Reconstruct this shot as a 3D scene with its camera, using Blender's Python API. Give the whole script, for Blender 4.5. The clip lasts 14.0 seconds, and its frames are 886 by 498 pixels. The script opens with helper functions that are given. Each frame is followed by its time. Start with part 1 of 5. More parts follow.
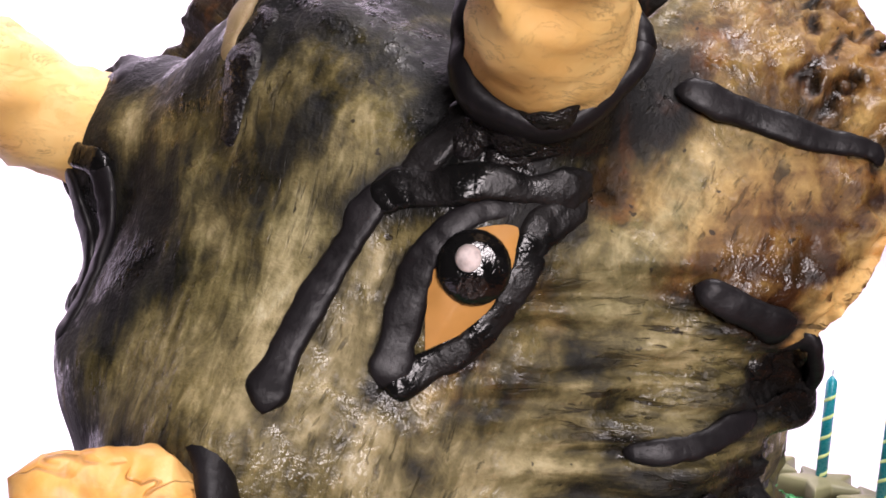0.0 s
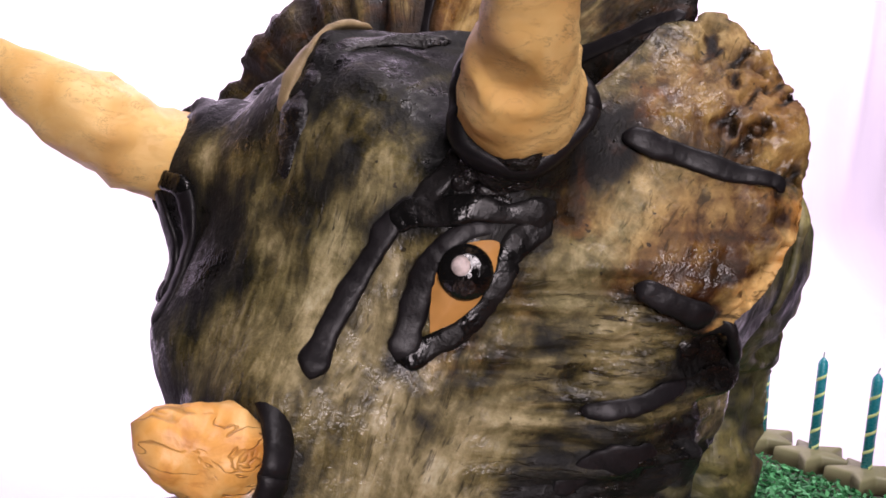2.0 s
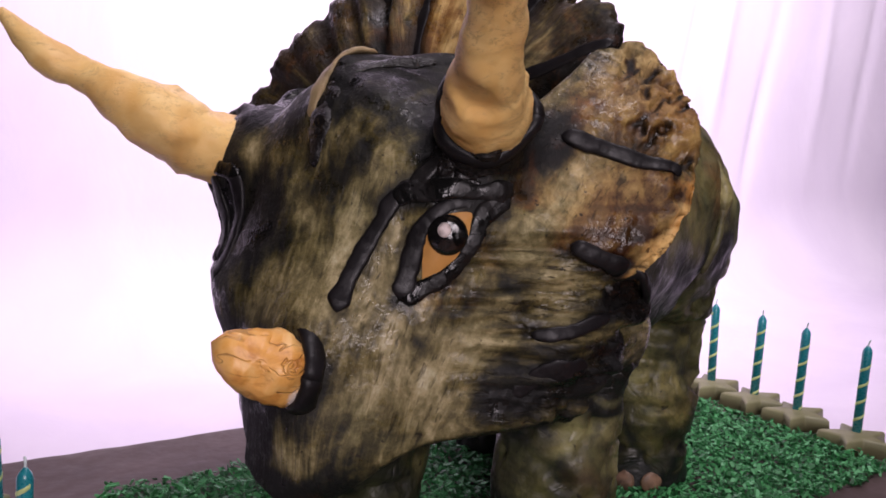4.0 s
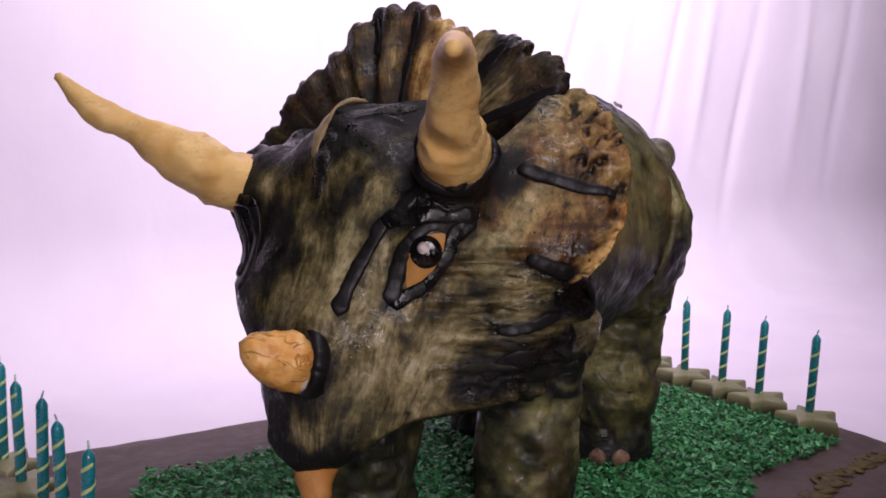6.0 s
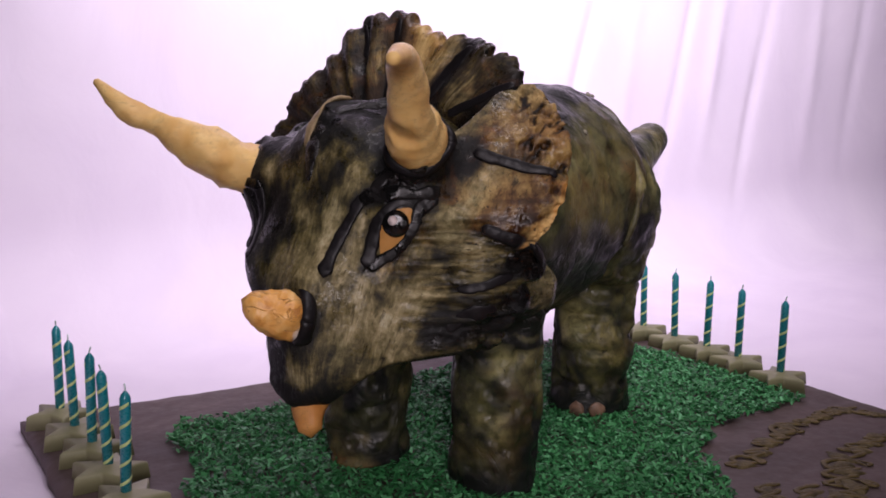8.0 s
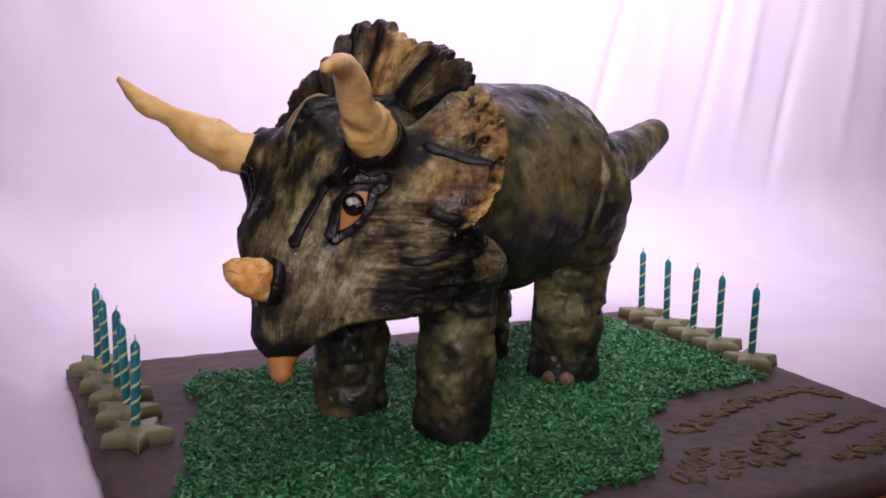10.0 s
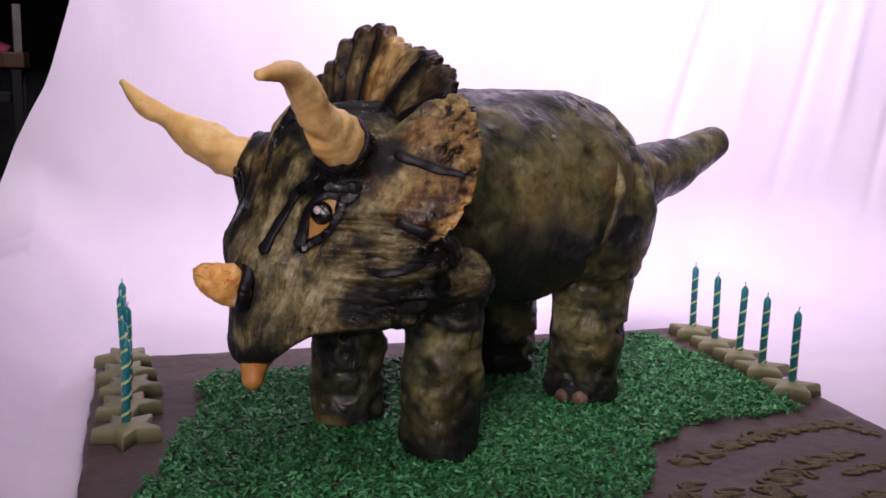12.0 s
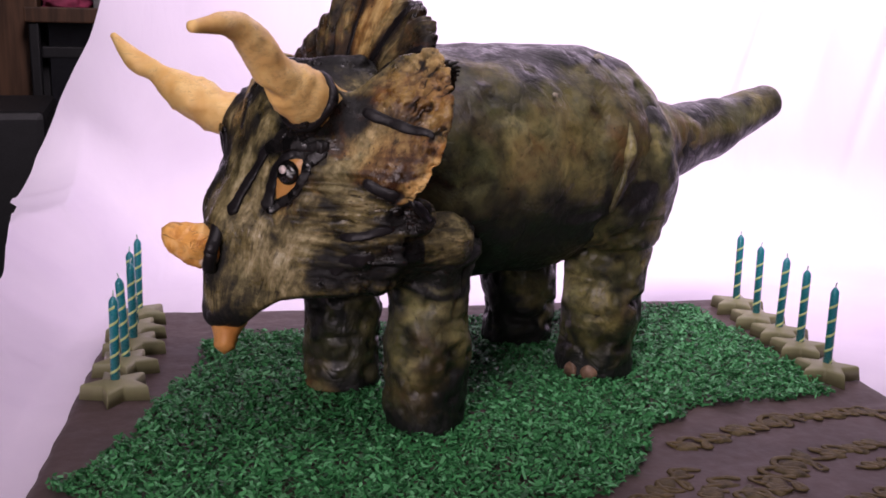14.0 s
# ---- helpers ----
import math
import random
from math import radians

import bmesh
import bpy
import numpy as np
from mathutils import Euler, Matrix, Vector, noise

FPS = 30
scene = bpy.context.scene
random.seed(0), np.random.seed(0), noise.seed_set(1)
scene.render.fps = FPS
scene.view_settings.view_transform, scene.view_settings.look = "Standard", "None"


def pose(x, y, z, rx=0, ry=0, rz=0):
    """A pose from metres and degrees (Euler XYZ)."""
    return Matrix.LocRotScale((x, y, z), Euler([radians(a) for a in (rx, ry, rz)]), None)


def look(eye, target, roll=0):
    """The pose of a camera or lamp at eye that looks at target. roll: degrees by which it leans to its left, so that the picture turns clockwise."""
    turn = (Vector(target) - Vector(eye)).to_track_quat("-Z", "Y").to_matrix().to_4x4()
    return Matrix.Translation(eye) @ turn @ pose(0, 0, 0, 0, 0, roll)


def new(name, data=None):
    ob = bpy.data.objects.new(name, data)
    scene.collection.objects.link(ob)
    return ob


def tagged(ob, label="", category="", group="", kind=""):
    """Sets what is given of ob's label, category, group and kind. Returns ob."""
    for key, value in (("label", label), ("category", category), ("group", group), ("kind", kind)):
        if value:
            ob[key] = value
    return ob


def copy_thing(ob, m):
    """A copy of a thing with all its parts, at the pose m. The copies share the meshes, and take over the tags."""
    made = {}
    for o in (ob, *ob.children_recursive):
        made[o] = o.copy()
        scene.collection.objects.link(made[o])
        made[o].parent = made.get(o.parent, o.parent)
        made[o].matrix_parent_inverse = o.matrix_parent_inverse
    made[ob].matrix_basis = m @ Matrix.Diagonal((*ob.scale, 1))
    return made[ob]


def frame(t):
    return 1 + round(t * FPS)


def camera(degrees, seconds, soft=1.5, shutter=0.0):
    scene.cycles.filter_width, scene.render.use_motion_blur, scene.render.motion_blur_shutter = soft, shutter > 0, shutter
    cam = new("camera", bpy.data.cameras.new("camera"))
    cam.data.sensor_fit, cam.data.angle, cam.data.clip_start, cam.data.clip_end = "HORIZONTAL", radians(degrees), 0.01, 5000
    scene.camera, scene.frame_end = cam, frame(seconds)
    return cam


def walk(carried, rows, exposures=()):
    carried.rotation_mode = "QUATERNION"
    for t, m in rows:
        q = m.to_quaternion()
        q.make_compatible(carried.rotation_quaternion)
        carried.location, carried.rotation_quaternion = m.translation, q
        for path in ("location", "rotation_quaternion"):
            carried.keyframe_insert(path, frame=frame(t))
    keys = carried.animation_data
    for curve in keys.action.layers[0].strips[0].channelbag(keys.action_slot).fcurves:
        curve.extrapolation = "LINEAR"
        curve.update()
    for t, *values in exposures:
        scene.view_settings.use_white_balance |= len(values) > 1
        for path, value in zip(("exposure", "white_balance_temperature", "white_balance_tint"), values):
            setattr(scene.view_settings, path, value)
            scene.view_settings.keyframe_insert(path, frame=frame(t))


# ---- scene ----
cam = camera(47.6, 14.0, 1.7)
PATH = [
    (0, (0.031, 0.014, 0.203), (-0.021, 2.001, -0.018), 3.5),
    (0.5, (0.035, 0.002, 0.206), (-0.018, 1.987, -0.033), 3.2),
    (1, (0.037, -0.014, 0.211), (-0.034, 1.969, -0.038), 3.4),
    (1.5, (0.038, -0.032, 0.214), (-0.067, 1.95, -0.033), 3.5),
    (2, (0.043, -0.051, 0.218), (-0.089, 1.927, -0.043), 3.2),
    (2.5, (0.044, -0.071, 0.219), (-0.111, 1.904, -0.053), 3.2),
    (3, (0.045, -0.098, 0.221), (-0.127, 1.873, -0.071), 3.1),
    (3.5, (0.047, -0.119, 0.222), (-0.107, 1.852, -0.077), 2.6),
    (4, (0.051, -0.151, 0.228), (-0.062, 1.823, -0.075), 3.0),
    (4.2, (0.055, -0.161, 0.23), (-0.053, 1.814, -0.068), 2.7),
    (6.3, (0.075, -0.248, 0.248), (-0.081, 1.723, -0.055), 0.9),
    (6.5, (0.08, -0.257, 0.248), (-0.097, 1.711, -0.063), 0.5),
    (7, (0.098, -0.279, 0.25), (-0.123, 1.679, -0.094), 0.2),
    (7.5, (0.112, -0.297, 0.255), (-0.128, 1.658, -0.095), 0.6),
    (7.7, (0.116, -0.305, 0.254), (-0.122, 1.653, -0.077), 0.5),
    (9.8, (0.218, -0.392, 0.262), (-0.22, 1.528, -0.087), 0.8),
    (10, (0.227, -0.392, 0.264), (-0.213, 1.526, -0.091), 1.0),
    (10.5, (0.253, -0.39, 0.267), (-0.243, 1.516, -0.082), 1.1),
    (11, (0.283, -0.376, 0.272), (-0.332, 1.497, -0.066), 1.0),
    (11.5, (0.309, -0.355, 0.274), (-0.384, 1.491, -0.063), 1.1),
    (12, (0.327, -0.338, 0.273), (-0.394, 1.491, -0.096), 1.5),
    (12.5, (0.343, -0.319, 0.273), (-0.388, 1.503, -0.108), 2.8),
    (13, (0.362, -0.295, 0.267), (-0.454, 1.501, -0.063), 2.4),
    (13.5, (0.378, -0.279, 0.265), (-0.504, 1.48, -0.091), 1.8),
    (14, (0.392, -0.27, 0.272), (-0.529, 1.446, -0.183), 1.4),
]
walk(cam, [(t, look(eye, target, roll)) for t, eye, target, roll in PATH],
     exposures=[(0.0, 1.36, 6480, 21), (1.0, 1.21, 6500, 22.5), (2.0, 0.90, 6480, 26), (3.0, 0.65, 6430, 27), (4.0, 0.45, 6410, 28), (6.5, 0.14, 6390, 27), (11.0, 0.12, 6420, 29.5), (12.5, 0.22, 6450, 31), (13.3, 0.25, 6460, 32), (14.0, 0.42, 6480, 33)])

# ---- world and lights ----
BOARD = pose(0, 0, 0, 0, 0, 38)          # board axes: x along its long side, y towards the backdrop
CAKE = pose(0.022, 0.293, 0, 0, 0, -23)  # cake axes: y towards the tail
HEAD_TURN = pose(0, 0, 0, 0, 0, -14)     # the head is turned against the body

world = bpy.data.worlds.new("room_light")
scene.world = world
world.use_nodes = True
world.node_tree.nodes["Background"].inputs[0].default_value = (0.9, 0.88, 1.0, 1)
world.node_tree.nodes["Background"].inputs[1].default_value = 0.36


def area_lamp(name, eye, target, size, watts, colour, spread=180):
    data = bpy.data.lights.new(name, "AREA")
    data.shape, data.size, data.energy, data.color, data.spread = "SQUARE", size, watts, colour, radians(spread)
    ob = new(name, data)
    ob.matrix_world = look(eye, target)
    return ob


# Unseen area lights, added to brighten cake and backdrop; no fixtures belong to them.
area_lamp("added_key_light", (0.34, 0.22, 1.18), (0.06, 0.30, 0.10), 0.5, 0.80, (1.0, 0.97, 0.94), 80)
area_lamp("added_backdrop_light", (0.38, 0.34, 1.42), (0.0, 1.00, 0.88), 0.85, 16.1, (1.0, 0.97, 0.985), 90)
area_lamp("added_front_light", (0.25, -0.70, 0.43), (0.06, 0.25, 0.17), 0.38, 0.63, (1.0, 0.95, 0.92), 60)

# ---- materials ----


class Nodes:
    """A node material under construction."""

    def __init__(self, name):
        self.mat = bpy.data.materials.new(name)
        self.mat.use_nodes = True
        self.tree = self.mat.node_tree
        self.bsdf = self.tree.nodes["Principled BSDF"]

    def add(self, kind, **settings):
        node = self.tree.nodes.new(kind)
        for key, value in settings.items():
            if key in node.inputs:
                node.inputs[key].default_value = value
        return node

    def link(self, a, b):
        self.tree.links.new(a, b)

    def coords(self, scale=(1, 1, 1)):
        tc = self.tree.nodes.new("ShaderNodeTexCoord")
        mp = self.add("ShaderNodeMapping", Scale=scale)
        self.link(tc.outputs["Object"], mp.inputs["Vector"])
        return mp.outputs["Vector"]

    def noise(self, vec, scale, detail=4.0, rough=0.55, distort=0.0):
        n = self.add("ShaderNodeTexNoise", Scale=scale, Detail=detail, Roughness=rough, Distortion=distort)
        self.link(vec, n.inputs["Vector"])
        return n.outputs["Fac"]

    def ramp(self, fac, *stops):
        r = self.tree.nodes.new("ShaderNodeValToRGB")
        el = r.color_ramp.elements
        while len(el) < len(stops):
            el.new(0.5)
        for e, (p, c) in zip(el, stops):
            e.position = p
            e.color = (*c, 1) if len(c) == 3 else c
        self.link(fac, r.inputs["Fac"])
        return r.outputs["Color"]

    def grey(self, fac, lo, hi, a=0.0, b=1.0):
        m = self.add("ShaderNodeMapRange")
        for key, v in (("From Min", lo), ("From Max", hi), ("To Min", a), ("To Max", b)):
            m.inputs[key].default_value = v
        self.link(fac, m.inputs["Value"])
        return m.outputs["Result"]

    def mix(self, fac, a, b, how="MIX"):
        m = self.tree.nodes.new("ShaderNodeMix")
        m.data_type, m.blend_type = "RGBA", how
        for sock, val in ((m.inputs[0], fac), (m.inputs[6], a), (m.inputs[7], b)):
            if hasattr(val, "is_output"):
                self.link(val, sock)
            elif isinstance(val, (int, float)):
                sock.default_value = val
            else:
                sock.default_value = (*val, 1)
        return m.outputs[2]

    def math(self, op, a, b=0.0):
        m = self.tree.nodes.new("ShaderNodeMath")
        m.operation = op
        for sock, val in ((m.inputs[0], a), (m.inputs[1], b)):
            if hasattr(val, "is_output"):
                self.link(val, sock)
            else:
                sock.default_value = val
        return m.outputs[0]

    def attr(self, name):
        a = self.tree.nodes.new("ShaderNodeAttribute")
        a.attribute_name = name
        return a

    def finish(self, colour=None, rough=None, bump=None, strength=0.3, distance=0.001, spec=None, coat=0.0):
        b = self.bsdf
        if colour is not None:
            if hasattr(colour, "is_output"):
                self.link(colour, b.inputs["Base Color"])
            else:
                b.inputs["Base Color"].default_value = (*colour, 1)
        if rough is not None:
            if hasattr(rough, "is_output"):
                self.link(rough, b.inputs["Roughness"])
            else:
                b.inputs["Roughness"].default_value = rough
        if spec is not None:
            b.inputs["Specular IOR Level"].default_value = spec
        b.inputs["Coat Weight"].default_value = coat
        if bump is not None:
            bp = self.add("ShaderNodeBump", Strength=strength, Distance=distance)
            self.link(bump, bp.inputs["Height"])
            self.link(bp.outputs["Normal"], b.inputs["Normal"])
        return self.mat


def airbrushed(name, stretch, pale, olive, dark, ochre, strokes=1.0, grain=1.0, rough_low=0.3, spec=0.4, crease=0.6):
    """Fondant painted by airbrush and brush: mask red = black paint and painted-in shade, green = ochre, blue = pale
    paint, alpha = cream.
    """
    n = Nodes(name)
    v, streak = n.coords(), n.coords(stretch)
    mask = n.tree.nodes.new("ShaderNodeSeparateColor")
    laid = n.attr("paint")
    n.link(laid.outputs["Color"], mask.inputs["Color"])
    black, warm, light = mask.outputs
    cream = laid.outputs["Alpha"]
    patch = n.noise(v, 34, 5, 0.62, 0.5)
    dab = n.noise(v, 95, 4, 0.65, 0.3)
    across = n.coords((stretch[2], stretch[2], stretch[0] * 1.3))
    lay = n.attr("lay").outputs["Fac"]
    brush = n.mix(lay, n.noise(streak, 75, 5, 0.65, 0.8), n.noise(across, 75, 5, 0.65, 0.8))
    fine = n.mix(lay, n.noise(streak, 300, 3, 0.6, 0.4), n.noise(across, 300, 3, 0.6, 0.4))
    tone = n.math("ADD", n.math("MULTIPLY", patch, 0.7), n.math("MULTIPLY", dab, 0.3))
    hue = n.noise(v, 20, 3, 0.5, 0.6)
    body = n.mix(n.grey(hue, 0.40, 0.62), olive, (olive[0] * 1.12, olive[1] * 1.0, olive[2] * 0.75))
    body = n.mix(n.math("MULTIPLY", n.grey(n.noise(v, 31, 3, 0.5, 0.6), 0.52, 0.68), 0.7), body, (olive[0] * 0.62, olive[1] * 0.78, olive[2] * 0.85))
    body = n.mix(n.grey(fine, 0.40, 0.62, 0, 0.35 * strokes), body, dark)
    col = n.mix(n.grey(tone, 0.40, 0.58), dark, body)
    col = n.mix(n.math("MULTIPLY", light, n.grey(dab, 0.36, 0.60, 0.25, 0.95)), col, n.mix(n.grey(hue, 0.40, 0.6), pale, (pale[0] * 1.06, pale[1] * 0.94, pale[2] * 0.78)))
    warmth = n.math("ADD", n.math("MULTIPLY", dab, 0.6), n.math("MULTIPLY", brush, 0.5))
    col = n.mix(n.math("MULTIPLY", warm, n.grey(warmth, 0.42, 0.66, 0.25, 1)), col, ochre)
    burnt = n.math("MULTIPLY", n.math("MULTIPLY", warm, n.grey(n.noise(v, 52, 4, 0.6, 0.6), 0.50, 0.66)), 0.7)
    col = n.mix(burnt, col, (0.10, 0.036, 0.012))
    col = n.mix(n.math("MULTIPLY", cream, n.grey(dab, 0.30, 0.52)), col, (0.78, 0.50, 0.20))
    stroke = n.grey(n.math("ADD", brush, n.math("MULTIPLY", fine, 0.30)), 0.61, 0.82)
    bare = n.math("SUBTRACT", 1.0, n.math("MULTIPLY", cream, 0.8))
    col = n.mix(n.math("MULTIPLY", n.math("MULTIPLY", stroke, 0.7 * strokes), bare), col, (0.010, 0.011, 0.008))
    soft = n.math("ADD", black, n.math("MULTIPLY", n.math("SUBTRACT", dab, 0.5), 0.7))
    soft = n.math("ADD", soft, n.math("MULTIPLY", n.math("SUBTRACT", brush, 0.5), 0.6 * strokes))
    soft = n.math("ADD", soft, n.math("MULTIPLY", n.math("SUBTRACT", fine, 0.5), 0.35 * strokes))
    col = n.mix(n.grey(soft, 0.15, 0.78), col, (0.008, 0.009, 0.008))
    mote = n.noise(v, 210, 4, 0.7, 0.2)
    col = n.mix(n.math("MULTIPLY", n.grey(mote, 0.50, 0.64), 0.26), col, dark)
    specks = n.grey(n.noise(v, 230, 2, 0.5), 0.70, 0.74)
    col = n.mix(n.math("MULTIPLY", specks, 0.8), col, (0.012, 0.010, 0.008))
    rough = n.grey(n.math("ADD", n.math("MULTIPLY", fine, 0.4), n.math("MULTIPLY", n.noise(v, 60, 3), 0.6)), 0.44, 0.60, rough_low + 0.32, rough_low)
    height = n.math("ADD", n.math("MULTIPLY", brush, 0.5 * grain), n.math("MULTIPLY", fine, 0.22 * grain))
    height = n.math("ADD", height, n.math("ADD", n.math("MULTIPLY", dab, 0.6), n.math("MULTIPLY", mote, 0.3)))
    height = n.math("ADD", height, n.math("MULTIPLY", n.noise(v, 800, 2), 0.10))
    wave = n.noise(across, 42, 5, 0.65, 1.6)
    line = n.math("MULTIPLY", n.grey(wave, 0.474, 0.500, 0, 1), n.grey(wave, 0.500, 0.526, 1, 0))
    line = n.math("MULTIPLY", line, n.math("MULTIPLY", lay, n.grey(n.noise(v, 45, 2), 0.40, 0.50)))
    col = n.mix(n.math("MULTIPLY", line, 0.8), col, (0.012, 0.009, 0.006))
    height = n.math("SUBTRACT", height, n.math("MULTIPLY", line, 0.9))
    pit = n.add("ShaderNodeTexVoronoi", Scale=210.0)
    n.link(v, pit.inputs["Vector"])
    hole = n.math("MULTIPLY", n.grey(pit.outputs["Distance"], 0.20, 0.40, 1, 0), n.math("MULTIPLY", cream, n.grey(n.noise(v, 120, 2), 0.44, 0.52)))
    col = n.mix(n.math("MULTIPLY", hole, 0.92), col, (0.035, 0.014, 0.006))
    height = n.math("SUBTRACT", height, n.math("MULTIPLY", hole, 1.5))
    for scale, weight in ((26, 0.7), (60, 0.25)):
        ridge = n.noise(v, scale, 3, 0.55, 1.0)
        sharp = n.math("ABSOLUTE", n.math("SUBTRACT", ridge, 0.5))
        height = n.math("ADD", height, n.math("MULTIPLY", n.grey(sharp, 0.0, 0.07), weight * crease))
    return n.finish(col, rough, height, 0.55, 0.0014, spec)


def brushed(name):
    """The head's fondant under layers of brushed colour; the masks are those of airbrushed()."""
    n = Nodes(name)
    v = n.coords()
    mask = n.tree.nodes.new("ShaderNodeSeparateColor")
    laid = n.attr("paint")
    n.link(laid.outputs["Color"], mask.inputs["Color"])
    black, warm, light = mask.outputs
    cream = laid.outputs["Alpha"]
    lay = n.attr("lay").outputs["Fac"]
    turned = n.add("ShaderNodeMapping", Scale=(2.1, 1.0, 0.42))
    n.link(n.attr("flow").outputs["Vector"], turned.inputs["Vector"])
    drawn = n.add("ShaderNodeMapping", Scale=(2.6, 1.0, 0.16))
    n.link(n.attr("flow").outputs["Vector"], drawn.inputs["Vector"])
    down, across = turned.outputs["Vector"], n.coords((0.50, 0.50, 2.0))

    def along(scale, detail, rough, distort):
        return n.mix(lay, n.noise(down, scale, detail, rough, distort), n.noise(across, scale, detail, rough, distort))

    def total(start, *terms):
        out = start
        for value, weight, middle in terms:
            out = n.math("ADD", n.math("MULTIPLY", n.math("SUBTRACT", value, middle), weight), out)
        return out

    broad, fine, hair = along(40, 4, 0.6, 1.2), along(120, 4, 0.62, 1.2), n.mix(lay, n.noise(drawn.outputs["Vector"], 300, 3, 0.6, 0.5), n.noise(across, 430, 3, 0.6, 0.6))
    patch, dab, mote = n.noise(v, 34, 5, 0.64, 1.0), n.noise(v, 120, 4, 0.66, 0.5), n.noise(v, 330, 3, 0.65, 0.2)
    tone = total(0.412, (patch, 0.85, 0.5), (broad, 1.05, 0.5), (fine, 0.62, 0.5), (dab, 0.50, 0.5), (mote, 0.28, 0.5), (light, 0.26, 0.2), (black, -0.80, 0.1), (cream, 0.25, 0.0))
    olive = n.ramp(tone, (0.0, (0.005, 0.005, 0.005)), (0.20, (0.016, 0.015, 0.010)), (0.40, (0.060, 0.049, 0.020)), (0.60, (0.166, 0.137, 0.060)), (0.80, (0.338, 0.284, 0.150)), (1.0, (0.48, 0.43, 0.28)))
    ochre = n.ramp(tone, (0.0, (0.006, 0.004, 0.003)), (0.22, (0.028, 0.011, 0.005)), (0.40, (0.098, 0.053, 0.017)), (0.60, (0.235, 0.155, 0.053)), (0.80, (0.40, 0.29, 0.115)), (1.0, (0.56, 0.42, 0.19)))
    hue = n.noise(v, 24, 3, 0.5, 0.6)
    grey_green = n.mix(0.22, olive, (0.70, 0.88, 0.80), "MULTIPLY")
    olive = n.mix(n.grey(hue, 0.50, 0.62), olive, grey_green)
    col = n.mix(n.grey(total(0.0, (warm, 1.0, 0.0), (dab, 0.9, 0.5), (broad, 0.8, 0.5)), 0.35, 0.85), olive, ochre)
    rust = n.math("MULTIPLY", n.math("MULTIPLY", warm, n.grey(n.noise(v, 46, 4, 0.6, 0.8), 0.57, 0.68)), 0.5)
    col = n.mix(rust, col, n.mix(n.grey(dab, 0.42, 0.58), (0.055, 0.018, 0.007), (0.26, 0.085, 0.018)))
    crust = n.math("MULTIPLY", cream, n.grey(dab, 0.32, 0.50))
    col = n.mix(crust, col, n.mix(n.grey(patch, 0.42, 0.60), (0.46, 0.21, 0.05), (0.76, 0.48, 0.17)))
    bare = n.math("SUBTRACT", 1.0, n.math("MULTIPLY", cream, 0.85))
    scratch = n.math("MULTIPLY", n.math("MULTIPLY", n.grey(hair, 0.57, 0.66), n.grey(n.noise(v, 36, 4, 0.6), 0.46, 0.56)), bare)
    col = n.mix(n.math("MULTIPLY", scratch, 0.66), col, (0.012, 0.011, 0.007))
    dash = n.noise(n.coords((0.55, 0.55, 3.2)), 150, 3, 0.6, 0.5)
    dash = n.math("MULTIPLY", n.math("MULTIPLY", n.grey(dash, 0.57, 0.62), lay), n.grey(n.noise(v, 48, 3), 0.42, 0.54))
    col = n.mix(n.math("MULTIPLY", dash, 0.85), col, (0.014, 0.010, 0.006))
    specks = n.grey(n.noise(v, 260, 2, 0.5), 0.71, 0.74)
    col = n.mix(n.math("MULTIPLY", specks, 0.85), col, (0.012, 0.009, 0.007))
    pit = n.add("ShaderNodeTexVoronoi", Scale=270.0)
    n.link(v, pit.inputs["Vector"])
    hole = n.math("MULTIPLY", n.grey(pit.outputs["Distance"], 0.20, 0.38, 1, 0), n.math("MULTIPLY", n.grey(cream, 0.5, 0.8), n.grey(n.noise(v, 110, 3), 0.42, 0.50)))
    col = n.mix(n.math("MULTIPLY", hole, 0.94), col, (0.060, 0.016, 0.005))
    sheen = total(0.0, (n.noise(v, 55, 4, 0.6), 0.65, 0.0), (mote, 0.35, 0.0))
    rough = n.grey(sheen, 0.48, 0.58, 0.66, 0.16)
    height = total(0.0, (broad, 0.25, 0.0), (fine, 0.34, 0.0), (hair, 0.18, 0.0), (dab, 0.60, 0.0), (mote, 0.38, 0.0), (n.noise(v, 900, 2), 0.16, 0.0), (scratch, -0.25, 0.0), (dash, -0.9, 0.0), (hole, -1.5, 0.0))
    return n.finish(col, rough, height, 0.66, 0.0016, 0.29)


HEAD_SKIN = brushed("painted_fondant_head")
BODY_SKIN = airbrushed("painted_fondant_body", (0.8, 0.8, 0.7), (0.29, 0.275, 0.115), (0.088, 0.090, 0.036), (0.010, 0.012, 0.008), (0.13, 0.088, 0.034), 0.25, 0.4, 0.30, 0.36)


